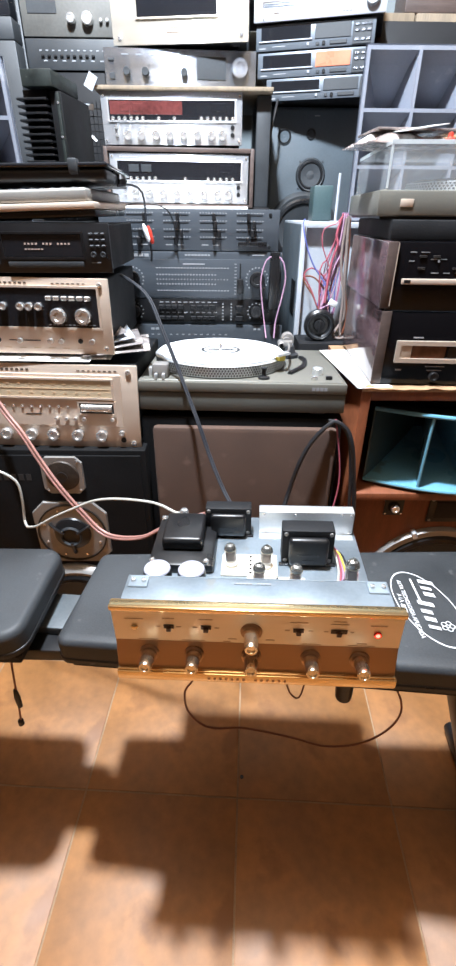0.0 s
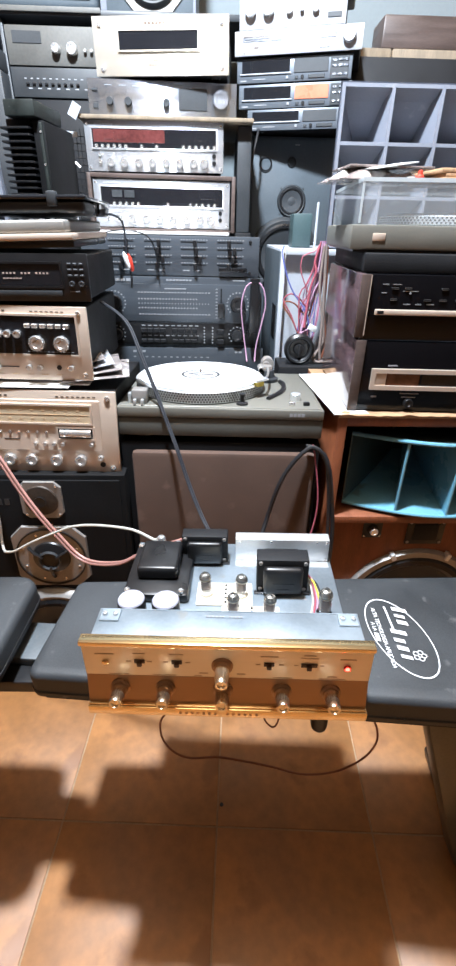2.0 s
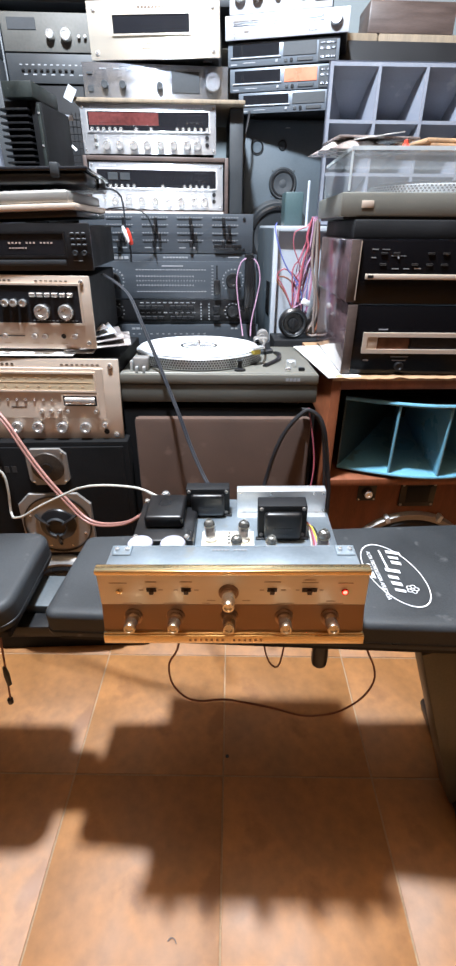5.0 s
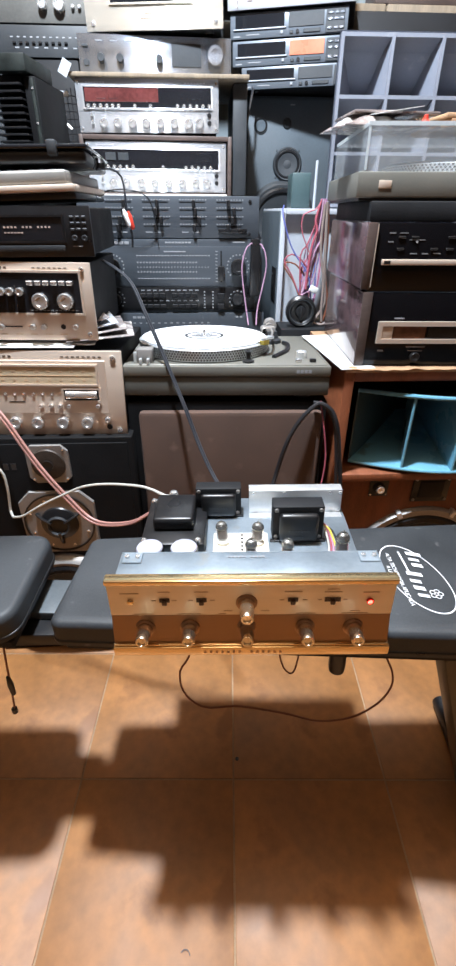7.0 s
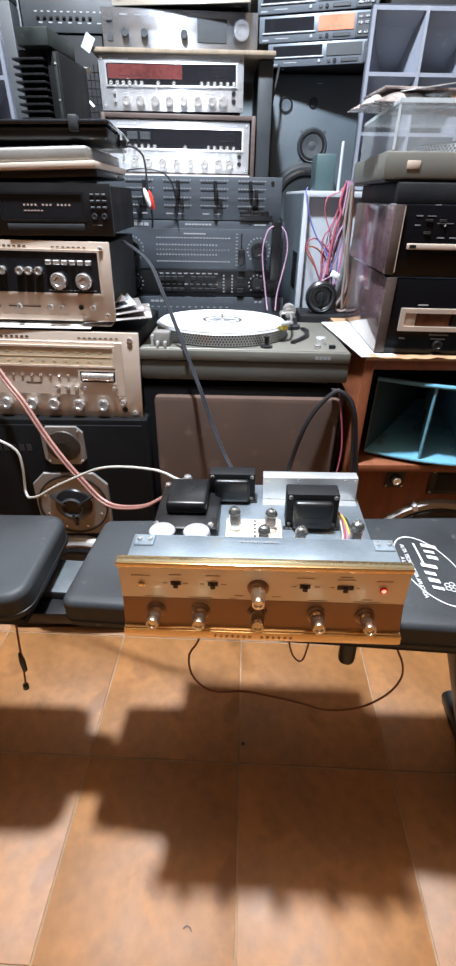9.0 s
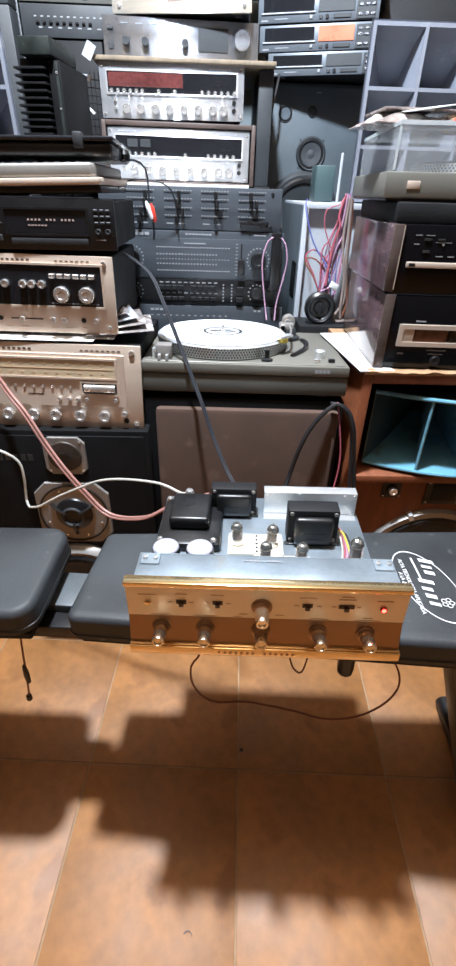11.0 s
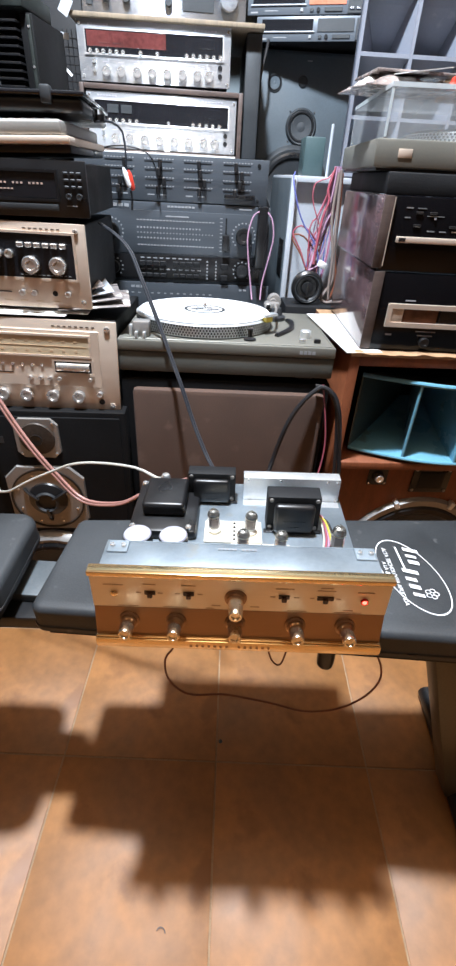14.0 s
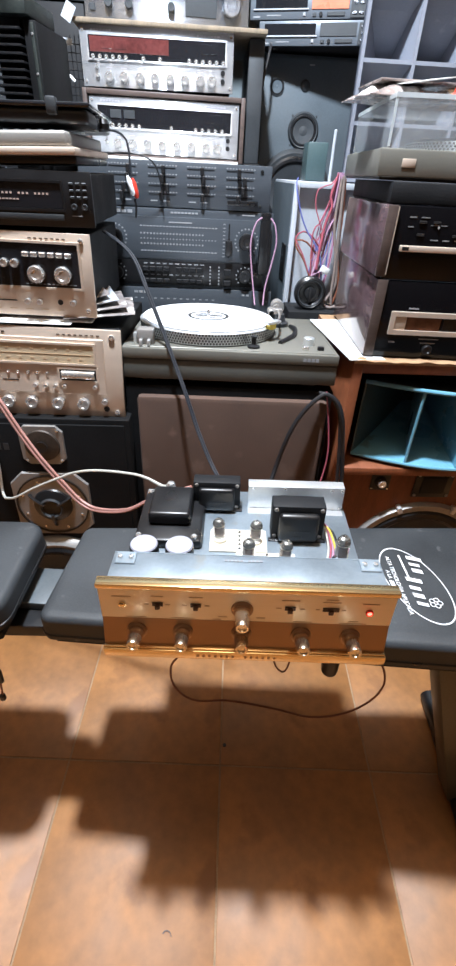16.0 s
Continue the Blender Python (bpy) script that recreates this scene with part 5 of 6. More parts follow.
solo("shelf_edge", box(-0.74, -0.34, 1.972, 1.979, 1.722, 1.735, 0.001), DIMGREY, "dull edge strip of the rear shelf", "trim", kind="structure")
solo("shelf_upright", box(-0.70, -0.655, 2.0, 2.38, 0, 1.7148, 0.003), CASE, "dark upright board carrying the rear shelf", "shelf")
bigs = thing("large_dark_loudspeaker", "large dark loudspeaker on the rear shelf", "loudspeaker", pose(-0.735, 2.0, 1.7335))
part("cabinet", box(0, 0.385, 0, 0.34, 0, 0.42, 0.02, 3), DARKSPK, bigs)
part("grille", box(0.02, 0.365, -0.012, -0.0005, 0.03, 0.40, 0.008), CONE, bigs)
wsp = thing("pale_loudspeaker", "pale grey loudspeaker with one large woofer on the rear shelf", "loudspeaker", pose(-0.345, 2.01, 1.7335))
part("cabinet", box(0, 0.30, 0, 0.33, 0, 0.42, 0.004), GREYPL, wsp)
part("baffle", box(0.02, 0.29, -0.003, 0, 0.006, 0.41, 0.001), DARKSPK, wsp)
oct_ = frame_plate(0.165, 0.10, 0.096, 0.035, ALU)
for v in oct_.verts:
    v.co.y += 0.001
bz = part("woofer_bezel", oct_, DULLSILVER, wsp, "silver woofer bezel")
driver(bz, 0.165, 0.10, 0.080, CASE, CONE, -0.010, "woofer")
# silver face and pale carton are darkened by colour to sit in dim light
fa = unit("old_silver_amplifier", "silver amplifier on the rear shelf, face darkened for dim light", "amplifier", pose(-1.09, 2.0, 1.7335), 0.345, 0.098, 0.28, DIMGREY, CASE, 0.006)
for x in (0.04, 0.085):
    knob(fa, x, 0.05, 0.012, 0.02, CHROME)
pane(fa, 0.19, 0.30, 0.03, 0.075, CASE, 0, "panel")
for x in (0.15, 0.17):
    knob(fa, x, 0.045, 0.006, 0.014, CHROME, "small_knob")
solo("pale_carton", box(-1.12, -0.745, 2.03, 2.36, 1.832, 1.945, 0.004), DIMGREY, "cardboard carton on the old silver amplifier, grey darkened for dim light", "carton")
ft = thing("dark_record_player", "dark turntable with lid on a rear stack", "turntable", pose(-1.04, 1.93, 1.575))
part("plinth", box(0, 0.38, 0, 0.36, 0, 0.055, 0.006), CASE, ft)
part("lid", box(0.004, 0.376, 0.004, 0.35, 0.0555, 0.118, 0.006), SMOKE, ft)
part("trim", boxes([(0.03, 0.30, -0.001, 0, 0.054, 0.057)]), ALU, ft)
for x in (0.06, 0.31):
    knob(ft, x, 0.022, 0.008, 0.012, CHROME)
solo("rear_stack_box", box(-1.05, -0.66, 1.93, 2.30, 1.0945, 1.5745, 0.004), CASE, "dark equipment box in the rear stack", "box")
fa2 = unit("dark_faced_amplifier", "dark grey faced amplifier with chrome knobs on the rear shelf", "amplifier", pose(-0.640, 1.965, 1.590), 0.295, 0.098, 0.28, DIMGREY, CASE, 0.006)
for x, r in ((0.155, 0.013), (0.205, 0.017)):
    knob(fa2, x, 0.042, r, 0.022, CHROME)
pane(fa2, 0.02, 0.11, 0.055, 0.085, CASE, 0, "dial")
for x in (0.245, 0.265):
    knob(fa2, x, 0.04, 0.005, 0.012, CHROME, "small_knob")
fa3 = unit("black_rack_unit", "black rack unit with small pale marks", "amplifier", pose(-0.640, 1.965, 1.510), 0.29, 0.078, 0.28, CASE, BLACKMAT, 0.006)
bars(fa3, [(0.04 + 0.02 * i, 0.05, 0.008, 0.003) for i in range(11)] + [(0.05 + 0.03 * i, 0.025, 0.012, 0.003) for i in range(7)], LETTER)
buttons(fa3, [0.05 + 0.02 * i for i in range(9)], 0.036, 0.010, 0.006, 0.006, BLACK)
solo("rack_support", box(-0.640, -0.40, 1.97, 2.30, 1.0945, 1.5095, 0.004), BLACKMAT, "dark box under the black rack unit", "box")

# ---- grey open box with wires ----
gb = thing("grey_wire_box", "open grey laminate box full of coloured wires", "box", pose(0.200, 1.425, 0.0, 0, 0, 0))
part("side", box(0, 0.014, 0, 0.42, 0.42, 1.100, 0.002), GREYBOX, gb)
part("side", box(0.235, 0.249, 0, 0.42, 0.42, 1.100, 0.002), GREYBOX, gb)
part("top", box(0.0142, 0.2348, 0, 0.42, 1.086, 1.0998, 0.001), GREYBOX, gb)
part("side_skin", box(-0.003, -0.0004, 0.006, 0.42, 0.42, 1.094, 0.001), DARKSPK, gb, "dark grey outer side")
part("back", box(0.0142, 0.2348, 0.022, 0.04, 0.42, 1.0858), GREYBOX, gb, "pale lilac inner panel")
part("base", box(0.0, 0.249, 0.0, 0.42, 0.0, 0.4195), GREYBOX, gb)
part("label_plate", box(-0.005, -0.0031, 0.02, 0.10, 0.86, 0.95), BLACK, gb, "black plate")
part("label_print", boxes([(-0.0056, -0.005, 0.06, 0.09, 0.90 + 0.014 * i, 0.905 + 0.014 * i) for i in range(3)]), CASE, gb)
solo("teal_panel", box(0, 0.055, 0, 0.08, 0, 0.088, 0.004), DARKTEAL, "dark teal boxed panel standing on the grey box", "panel", pose(0.245, 1.55, 1.1005))
solo("pale_rod", lathe([(0.004, 0), (0.004, 0.115), (0, 0.117)], 10), GREYBOX, "thin pale upright rod beside the teal panel", "rod", pose(0.312, 1.545, 1.1005))
bundle = [
    ("mauve", 0.0022, [(0.300, 1.372, 1.120), (0.295, 1.369, 1.052), (0.283, 1.366, 0.985), (0.267, 1.363, 0.927), (0.257, 1.360, 0.875)]),
    ("red", 0.0020, [(0.296, 1.374, 1.120), (0.280, 1.369, 1.052), (0.263, 1.366, 1.011), (0.249, 1.363, 0.990), (0.256, 1.360, 0.883)]),
    ("mauve", 0.0024, [(0.305, 1.370, 1.118), (0.305, 1.369, 1.040), (0.288, 1.366, 0.999), (0.273, 1.363, 0.942), (0.262, 1.360, 0.898)]),
    ("blue", 0.0020, [(0.205, 1.418, 1.106), (0.197, 1.380, 1.090), (0.213, 1.369, 1.035), (0.233, 1.366, 0.996), (0.273, 1.360, 0.942), (0.287, 1.358, 0.877)]),
    ("red", 0.0034, [(0.292, 1.368, 1.110), (0.283, 1.366, 1.071), (0.289, 1.363, 1.052), (0.278, 1.361, 1.012), (0.271, 1.358, 0.949), (0.269, 1.356, 0.906)]),
    ("red", 0.0020, [(0.282, 1.372, 0.949), (0.252, 1.370, 0.980), (0.226, 1.368, 0.993), (0.208, 1.366, 0.981), (0.210, 1.364, 0.968), (0.229, 1.362, 0.940), (0.249, 1.360, 0.898)]),
    ("brown", 0.0022, [(0.266, 1.372, 0.941), (0.238, 1.370, 0.968), (0.213, 1.367, 0.973), (0.208, 1.365, 0.961), (0.234, 1.362, 0.926), (0.256, 1.360, 0.883)]),
    ("red", 0.0016, [(0.295, 1.376, 1.115), (0.281, 1.372, 1.097), (0.251, 1.368, 1.086), (0.248, 1.364, 1.050), (0.271, 1.360, 0.998)]),
    ("taupe", 0.0042, [(0.309, 1.366, 1.115), (0.315, 1.364, 1.013), (0.319, 1.362, 0.944), (0.327, 1.360, 0.869), (0.307, 1.356, 0.832), (0.302, 1.352, 0.818), (0.318, 1.350, 0.8115), (0.334, 1.350, 0.816)]),
    ("brown", 0.0036, [(0.314, 1.372, 1.110), (0.320, 1.370, 1.027), (0.322, 1.367, 0.944), (0.336, 1.365, 0.870), (0.330, 1.362, 0.830), (0.322, 1.360, 0.814)]),
    ("taupe", 0.0036, [(0.304, 1.364, 1.110), (0.302, 1.362, 1.013), (0.317, 1.358, 0.929), (0.318, 1.354, 0.855), (0.322, 1.352, 0.820)]),
    ("mauve", 0.0022, [(0.289, 1.358, 0.905), (0.257, 1.358, 0.889), (0.235, 1.358, 0.866), (0.229, 1.358, 0.829), (0.237, 1.356, 0.812)]),
]
for k in range(24):
    u = k / 23
    a, b, e = (random.uniform(-0.012, 0.012) for _ in range(3))
    bundle.append((("mauve", "red", "blue", "mauve", "taupe")[k % 5], 0.0018, [
        (0.296 + 0.014 * u, 1.378, 1.122), (0.288 + 0.020 * u + a * 0.4, 1.376, 1.070), (0.270 + 0.035 * u + a, 1.374, 1.005),
        (0.256 + 0.045 * u + b, 1.372, 0.950), (0.250 + 0.045 * u + e, 1.370, 0.900), (0.246 + 0.05 * u, 1.370, 0.858)]))
for c, r, way in bundle:
    cord("loose_wire", way, r, c, f"thin {c} wire hanging over the grey box", "wire")
for x, y, z in ((0.291, 1.352, 0.906),):
    solo("white_connector", box(-0.012, 0.012, -0.004, 0.004, -0.008, 0.008, 0.002), PAPER, "small white wire connector", "connector", pose(x, y, z, 0, 25, 10))


def speaker_knob(x, y, z):
    t = thing("round_black_tweeter", "round black tweeter with a pointed centre", "tweeter", pose(x, y, z))
    part("housing", lathe([(0.038, -0.03), (0.042, -0.01), (0.042, 0.004), (0.036, 0.010), (0.028, 0.004), (0.026, -0.004), (0, -0.004)], 36, True), BLACK, t)
    part("ring", lathe([(0.030, 0.006), (0.032, 0.0095), (0.034, 0.0085)], 36, True), CASE, t)
    part("pointer", merge(box(-0.004, 0.004, -0.012, 0.003, -0.020, 0.016, 0.002), lathe([(0.016, 0.002), (0.014, 0.006), (0, 0.008)], 20, True)), BLACKMAT, t)
    return t


# ---- right stack: cabinet with teal horn, rack, turntable with cover ----


def sheet(fn, nu, nv, thick):
    """A smooth sheet with thickness; fn(u, v) gives the place and the way to thicken."""
    bm = bmesh.new()
    layers = []
    for s in (0, 1):
        layers.append([[bm.verts.new(Vector(fn(i / nu, j / nv)[0]) + s * thick * Vector(fn(i / nu, j / nv)[1])) for j in range(nv + 1)] for i in range(nu + 1)])
    for s, g in enumerate(layers):
        for i in range(nu):
            for j in range(nv):
                bm.faces.new((g[i][j], g[i + 1][j], g[i + 1][j + 1], g[i][j + 1]))
    a, b = layers
    for i in range(nu):
        for j in (0, nv):
            bm.faces.new((a[i][j], a[i + 1][j], b[i + 1][j], b[i][j]))
    for j in range(nv):
        for i in (0, nu):
            bm.faces.new((a[i][j], a[i][j + 1], b[i][j + 1], b[i][j]))
    return bm


def horn_cabinet(m, label, boxed=True):
    t = thing("horn_loudspeaker", label, "loudspeaker", m, "mahogany horn cabinets")
    w, d = 0.56, 0.42
    hs_ = 0.80 if boxed else 0.548
    part("side", box(0, 0.022, 0.0, d, 0, hs_, 0.002), WOOD, t)
    part("side", box(w - 0.022, w, 0.0, d, 0, hs_, 0.002), WOOD, t)
    if boxed:
        part("top", box(0.0222, w - 0.0222, 0.0, d, 0.776, 0.80, 0.002), WOOD, t)
    part("back", box(0.0222, w - 0.0222, d - 0.02, d, 0.0, hs_ - 0.0242), BLACKMAT, t)
    part("shelf", box(0.0222, w - 0.0222, -0.004, d - 0.0202 if boxed else 0.09, 0.528, 0.548, 0.003), WOOD, t)
    part("lower_baffle", box(0.0222, w - 0.0222, 0.018, 0.036, 0.0, 0.5278, 0.001), WOOD, t)
    # torn veneer along the upper front edge
    if boxed:
        torn = bmesh.new()
        fringe = []
        for i in range(113):
            x = 0.005 * i
            y = -0.003 - 0.004 * abs(noise.noise(Vector((x * 40, 3, 0)))) - 0.003 * noise.noise(Vector((x * 9, 8, 0)))
            z = 0.8003 + 0.0045 + 0.004 * noise.noise(Vector((x * 30, 5, 0)))
            fringe.append([torn.verts.new(q) for q in ((x, y, 0.797), (x, y - 0.001, z - 0.002), (x, y + 0.004, z), (x, 0.05, 0.8030), (x, 0.05, 0.8003), (x, -0.0005, 0.8003), (x, -0.0005, 0.797))])
        for a, b in zip(fringe, fringe[1:]):
            for k in range(7):
                torn.faces.new((a[k], a[(k + 1) % 7], b[(k + 1) % 7], b[k]))
        torn.faces.new(fringe[0])
        torn.faces.new(fringe[-1][::-1])
        part("torn_edge", torn, WOODRAW, t, "torn raw chipboard edge")
        part("top_sheet", box(0.0, w, 0.045, d, 0.8003, 0.8022), WOODRAW, t)
    hx = 0.28 if boxed else 0.18

    def mouth(u, v, z, rise):
        k = 0.65 * v + 0.35 * v * v
        return Vector((hx + (u - 0.5) * 0.456 * (1 - 0.74 * v), 0.052 - 0.070 * math.sin(math.pi * u) * (1 - v) + 0.17 * v, z + rise * k))

    def low(u, v):
        return mouth(u, v, 0.562, 0.064)

    def high(u, v):
        return mouth(u, v, 0.738, -0.064)

    h = part("horn_body", sheet(lambda u, v: (low(u, v), (0, 0, -1)), 32, 12, 0.004), BLUE, t, "teal painted sectoral horn")
    # darker teal here stands in for the shade under the flare
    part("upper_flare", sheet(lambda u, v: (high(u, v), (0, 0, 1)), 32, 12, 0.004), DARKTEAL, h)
    part("lower_lip", sweep([low(i / 16, 0) + Vector((0, -0.003, -0.003)) for i in range(17)], 0.0045, 8), BLUE, h)
    part("upper_lip", sweep([high(i / 16, 0) + Vector((0, -0.003, 0.003)) for i in range(17)], 0.0050, 8), BLUE, h, "bright teal rolled lip")
    # outer vanes take the darker teal as painted shade, inner ones the plain paint
    for u in (0.0, 0.25, 0.5, 0.75, 1.0):
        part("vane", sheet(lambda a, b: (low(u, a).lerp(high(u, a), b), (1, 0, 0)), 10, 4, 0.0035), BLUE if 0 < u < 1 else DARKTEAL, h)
        if 0 < u < 1:
            part("vane_edge", sweep([low(u, 0).lerp(high(u, 0), b) + Vector((0.0018, -0.001, 0)) for b in (0, 0.5, 1)], 0.0036, 8), BLUE, h)
    part("throat", box(hx - 0.062, hx + 0.062, 0.221, 0.24, 0.61, 0.69), BLACK, h)
    at = part("attenuator", box(0.105, 0.152, 0.013, 0.0178, 0.475, 0.528, 0.001), BLACK, t, "black level control plate")
    knob(at, 0.128, 0.500, 0.010, 0.016, CHROME, "knob", BLACKMAT, 0.013)
    screws(at, [(0.109, 0.480), (0.148, 0.480), (0.109, 0.523), (0.148, 0.523)], 0.0025, 0.013)
    hp = part("tweeter_plate", box(0.215, 0.310, 0.013, 0.0178, 0.455, 0.527, 0.002), BLACK, t, "black tweeter plate")
    part("mouth", box(0.232, 0.293, 0.0105, 0.013, 0.468, 0.515, 0.001), BLACKMAT, hp)
    screws(hp, [(0.222, 0.462), (0.303, 0.462), (0.222, 0.520), (0.303, 0.520)], 0.004, 0.013, FRAMEGREY)
    wf = part("woofer", lathe([(0.162, 0), (0.165, 0.012), (0.181, 0.014), (0.186, 0.004), (0.186, 0)], 64, True), FRAMEGREY, t, "large woofer with grey metal ring", pose(0.262, 0.018, 0.252))
    part("surround", lathe([(0.165, 0.006), (0.156, 0.014), (0.144, 0.014), (0.134, 0.006)], 64, True), BLACK, wf)
    part("cone", lathe([(0.134, 0.006), (0.05, -0.0), (0.04, 0.004), (0, 0.010)], 64, True), CONE, wf)
    for i in range(8):
        a = radians(22.5 + 45 * i)
        part("clamp", once(("clamp",), lambda: box(-0.006, 0.006, -0.020, 0, -0.010, 0.010, 0.002, 1), ALU), ALU, wf, "", pose(0.183 * math.cos(a), 0, 0.183 * math.sin(a)) @ pose(0, 0, 0, 0, 90 - math.degrees(a), 0))
    return t


horn_cabinet(pose(0.283, 0.940, 0, 0, 0, 0), "mahogany loudspeaker cabinet with a teal horn and big woofer")
horn_cabinet(pose(-1.19, 0.955, 0, 0, 0, 2), "mahogany loudspeaker cabinet with a bare teal horn on top", False)
solo("white_sheet", merge(box(0.0, 0.075, -0.01, 0.30, 0, 0.002), box(0.075, 0.16, 0.05, 0.30, 0.0005, 0.0035)), PAPER, "white paper sheet on the mahogany cabinet", "paper", pose(0.272, 0.945, 0.8035, 0, 0, 5))

lo = unit("lower_black_deck", "gloss black deck with a pale framed window", "cassette deck", pose(0.316, 0.960, 0.806, 0, 0, -2.5), 0.43, 0.146, 0.34, GLOSSBLACK, ROSEGLOSS, 0.02, 0.004, 0.0)
part("side_panel", box(-0.012, -0.0005, 0.0, 0.34, 0.002, 0.148, 0.002), ROSEGLOSS, lo, "glossy rosewood side")
part("side_rim", box(-0.012, 0.008, -0.003, 0.0, 0.002, 0.148, 0.001), WALNUT, lo, "dark walnut edge")
wf_ = part("window_frame", frame_bm(0.028, 0.43, 0.048, 0.092, 0.009, -0.006, 0), CHAMP, lo, "champagne window frame")
part("frame_cheek", box(0.037, 0.060, -0.004, 0, 0.057, 0.083, 0.001), CHAMP, lo)
pane(lo, 0.061, 0.13, 0.057, 0.083, mat("amber_window", (0.12, 0.05, 0.03), 0.15, 0, 0.5, 30, 80, 0, coat=0.5), 0, "display")
pane(lo, 0.134, 0.42, 0.057, 0.083, SMOKE, 0, "display")
bars(lo, [(0.035, 0.032, 0.012, 0.003), (0.095, 0.040, 0.04, 0.002), (0.10, 0.032, 0.03, 0.002), (0.06, 0.098, 0.02, 0.0025)], CORDS["grey"])
knob(lo, 0.115, 0.020, 0.010, 0.010, BLACK)
up = unit("upper_black_deck", "gloss black deck with rosewood sides and silver strip", "cassette deck", pose(0.308, 0.960, 0.9535, 0, 0, -2.5), 0.43, 0.122, 0.34, GLOSSBLACK, ROSEGLOSS, 0.02, 0.004, 0.0)
part("side_panel", box(-0.012, -0.0005, 0.0, 0.34, 0.006, 0.122, 0.002), ROSEGLOSS, up, "glossy rosewood side")
part("side_rim", box(-0.012, 0.006, -0.003, 0.0, 0.006, 0.122, 0.001), WALNUT, up, "dark walnut edge")
part("bright_edge", box(0.0062, 0.0074, -0.004, 0.0, 0.010, 0.120), CHAMP, up)
part("silver_strip", box(0.022, 0.43, -0.006, 0, 0.050, 0.060, 0.001), CHAMP, up, "silver strip")
part("strip_key", box(0.026, 0.038, -0.007, -0.006, 0.052, 0.058), BLACK, up)
buttons(up, [0.055, 0.08, 0.15, 0.18], 0.098, 0.014, 0.004, 0.002, BLACK)
buttons(up, [0.055, 0.12, 0.15, 0.18], 0.078, 0.014, 0.004, 0.002, BLACK)
knob(up, 0.085, 0.090, 0.002, 0.002, LETTER, "indicator")
bars(up, [(0.03, 0.105, 0.012, 0.002), (0.05, 0.105, 0.016, 0.0015), (0.03, 0.090, 0.010, 0.002), (0.07, 0.0935, 0.03, 0.0012), (0.075, 0.070, 0.014, 0.002), (0.098, 0.070, 0.012, 0.002), (0.12, 0.0705, 0.014, 0.002)], DULL)
solo("deck_board", box(0, 0.44, 0, 0.335, 0, 0.034, 0.003), BLACKMAT, "black board under the covered turntable", "board", pose(0.304, 0.985, 1.0765, 0, 0, -3.5))

t2 = thing("covered_turntable", "grey turntable with a clear dust cover and strobe platter", "turntable", pose(0.276, 1.000, 1.1135, 0, 0, -4.5))
part("plinth", box(0, 0.44, 0, 0.345, 0.002, 0.044, 0.003), PLINTH, t2)
part("plinth_base", box(0.008, 0.432, 0.01, 0.335, -0.002, 0.0018), BLACK, t2)
part("badge", box(0.040, 0.064, -0.0015, 0, 0.017, 0.030, 0.001), CHAMP, t2, "small pale badge")
pf = part("platter", lathe([(0.146, 0.0445), (0.155, 0.046), (0.155, 0.060), (0.150, 0.062), (0, 0.062)], 80, at=(0.245, 0.175, 0)), ALU, t2, "silver strobe platter")
bm = bmesh.new()
for k in range(3):
    for i in range(120):
        a = 2 * math.pi * (i + 0.5 * (k % 2)) / 120
        c, s, z = math.cos(a), math.sin(a), 0.0475 + 0.0045 * k
        bm.faces.new([bm.verts.new((0.245 + 0.1556 * c - q * s, 0.175 + 0.1556 * s + q * c, z + e)) for q, e in ((-0.002, 0), (0.002, 0), (0.002, 0.0032), (-0.002, 0.0032))])
part("strobe_dots", bm, CASE, pf)["kind"] = "stuff"
part("mat", lathe([(0, 0.0622), (0.145, 0.0622), (0.145, 0.066), (0, 0.0665)], 48, at=(0.245, 0.175, 0)), BLACK, pf)
for b in ((0.011, 0.430, 0.004, 0.007, 0.0445, 0.112), (0.011, 0.014, 0.0072, 0.338, 0.0445, 0.112), (0.427, 0.430, 0.0072, 0.338, 0.0445, 0.112), (0.011, 0.430, 0.004, 0.338, 0.1122, 0.1182)):
    part("dust_cover", box(*b), ACRYLIC, t2, "clear acrylic cover").visible_shadow = False

EDGE = mat("acrylic_edge", (0.55, 0.60, 0.62), 0.15, 0, 0.1, 20, 200, 0, coat=0.4)
for b in ((0.0105, 0.0145, 0.0035, 0.0075, 0.046, 0.112), (0.0105, 0.4305, 0.0030, 0.0040, 0.1120, 0.1186), (0.0100, 0.0110, 0.004, 0.338, 0.1120, 0.1186)):
    part("cover_edge", box(*b), EDGE, t2, "pale polished acrylic edge")

# clutter on the cover
bag = bmesh.new()
nu, nv = 18, 12
gv = []
for i in range(nu + 1):
    row = []
    for j in range(nv + 1):
        u, v = i / nu, j / nv
        hgt = 0.024 * (1 - (2 * u - 1) ** 4) * (1 - (2 * v - 1) ** 4) * (0.7 + 0.6 * noise.noise(Vector((u * 5, v * 5, 2)))) + 0.0015
        row.append((u * 0.17 + 0.012 * noise.noise(Vector((v * 4, 1, 0))), v * 0.13 + 0.012 * noise.noise(Vector((u * 4, 7, 0))), hgt))
    gv.append(row)
tv = [[bag.verts.new(p) for p in row] for row in gv]
bv = [[bag.verts.new((p[0], p[1], 0)) for p in row] for row in gv]
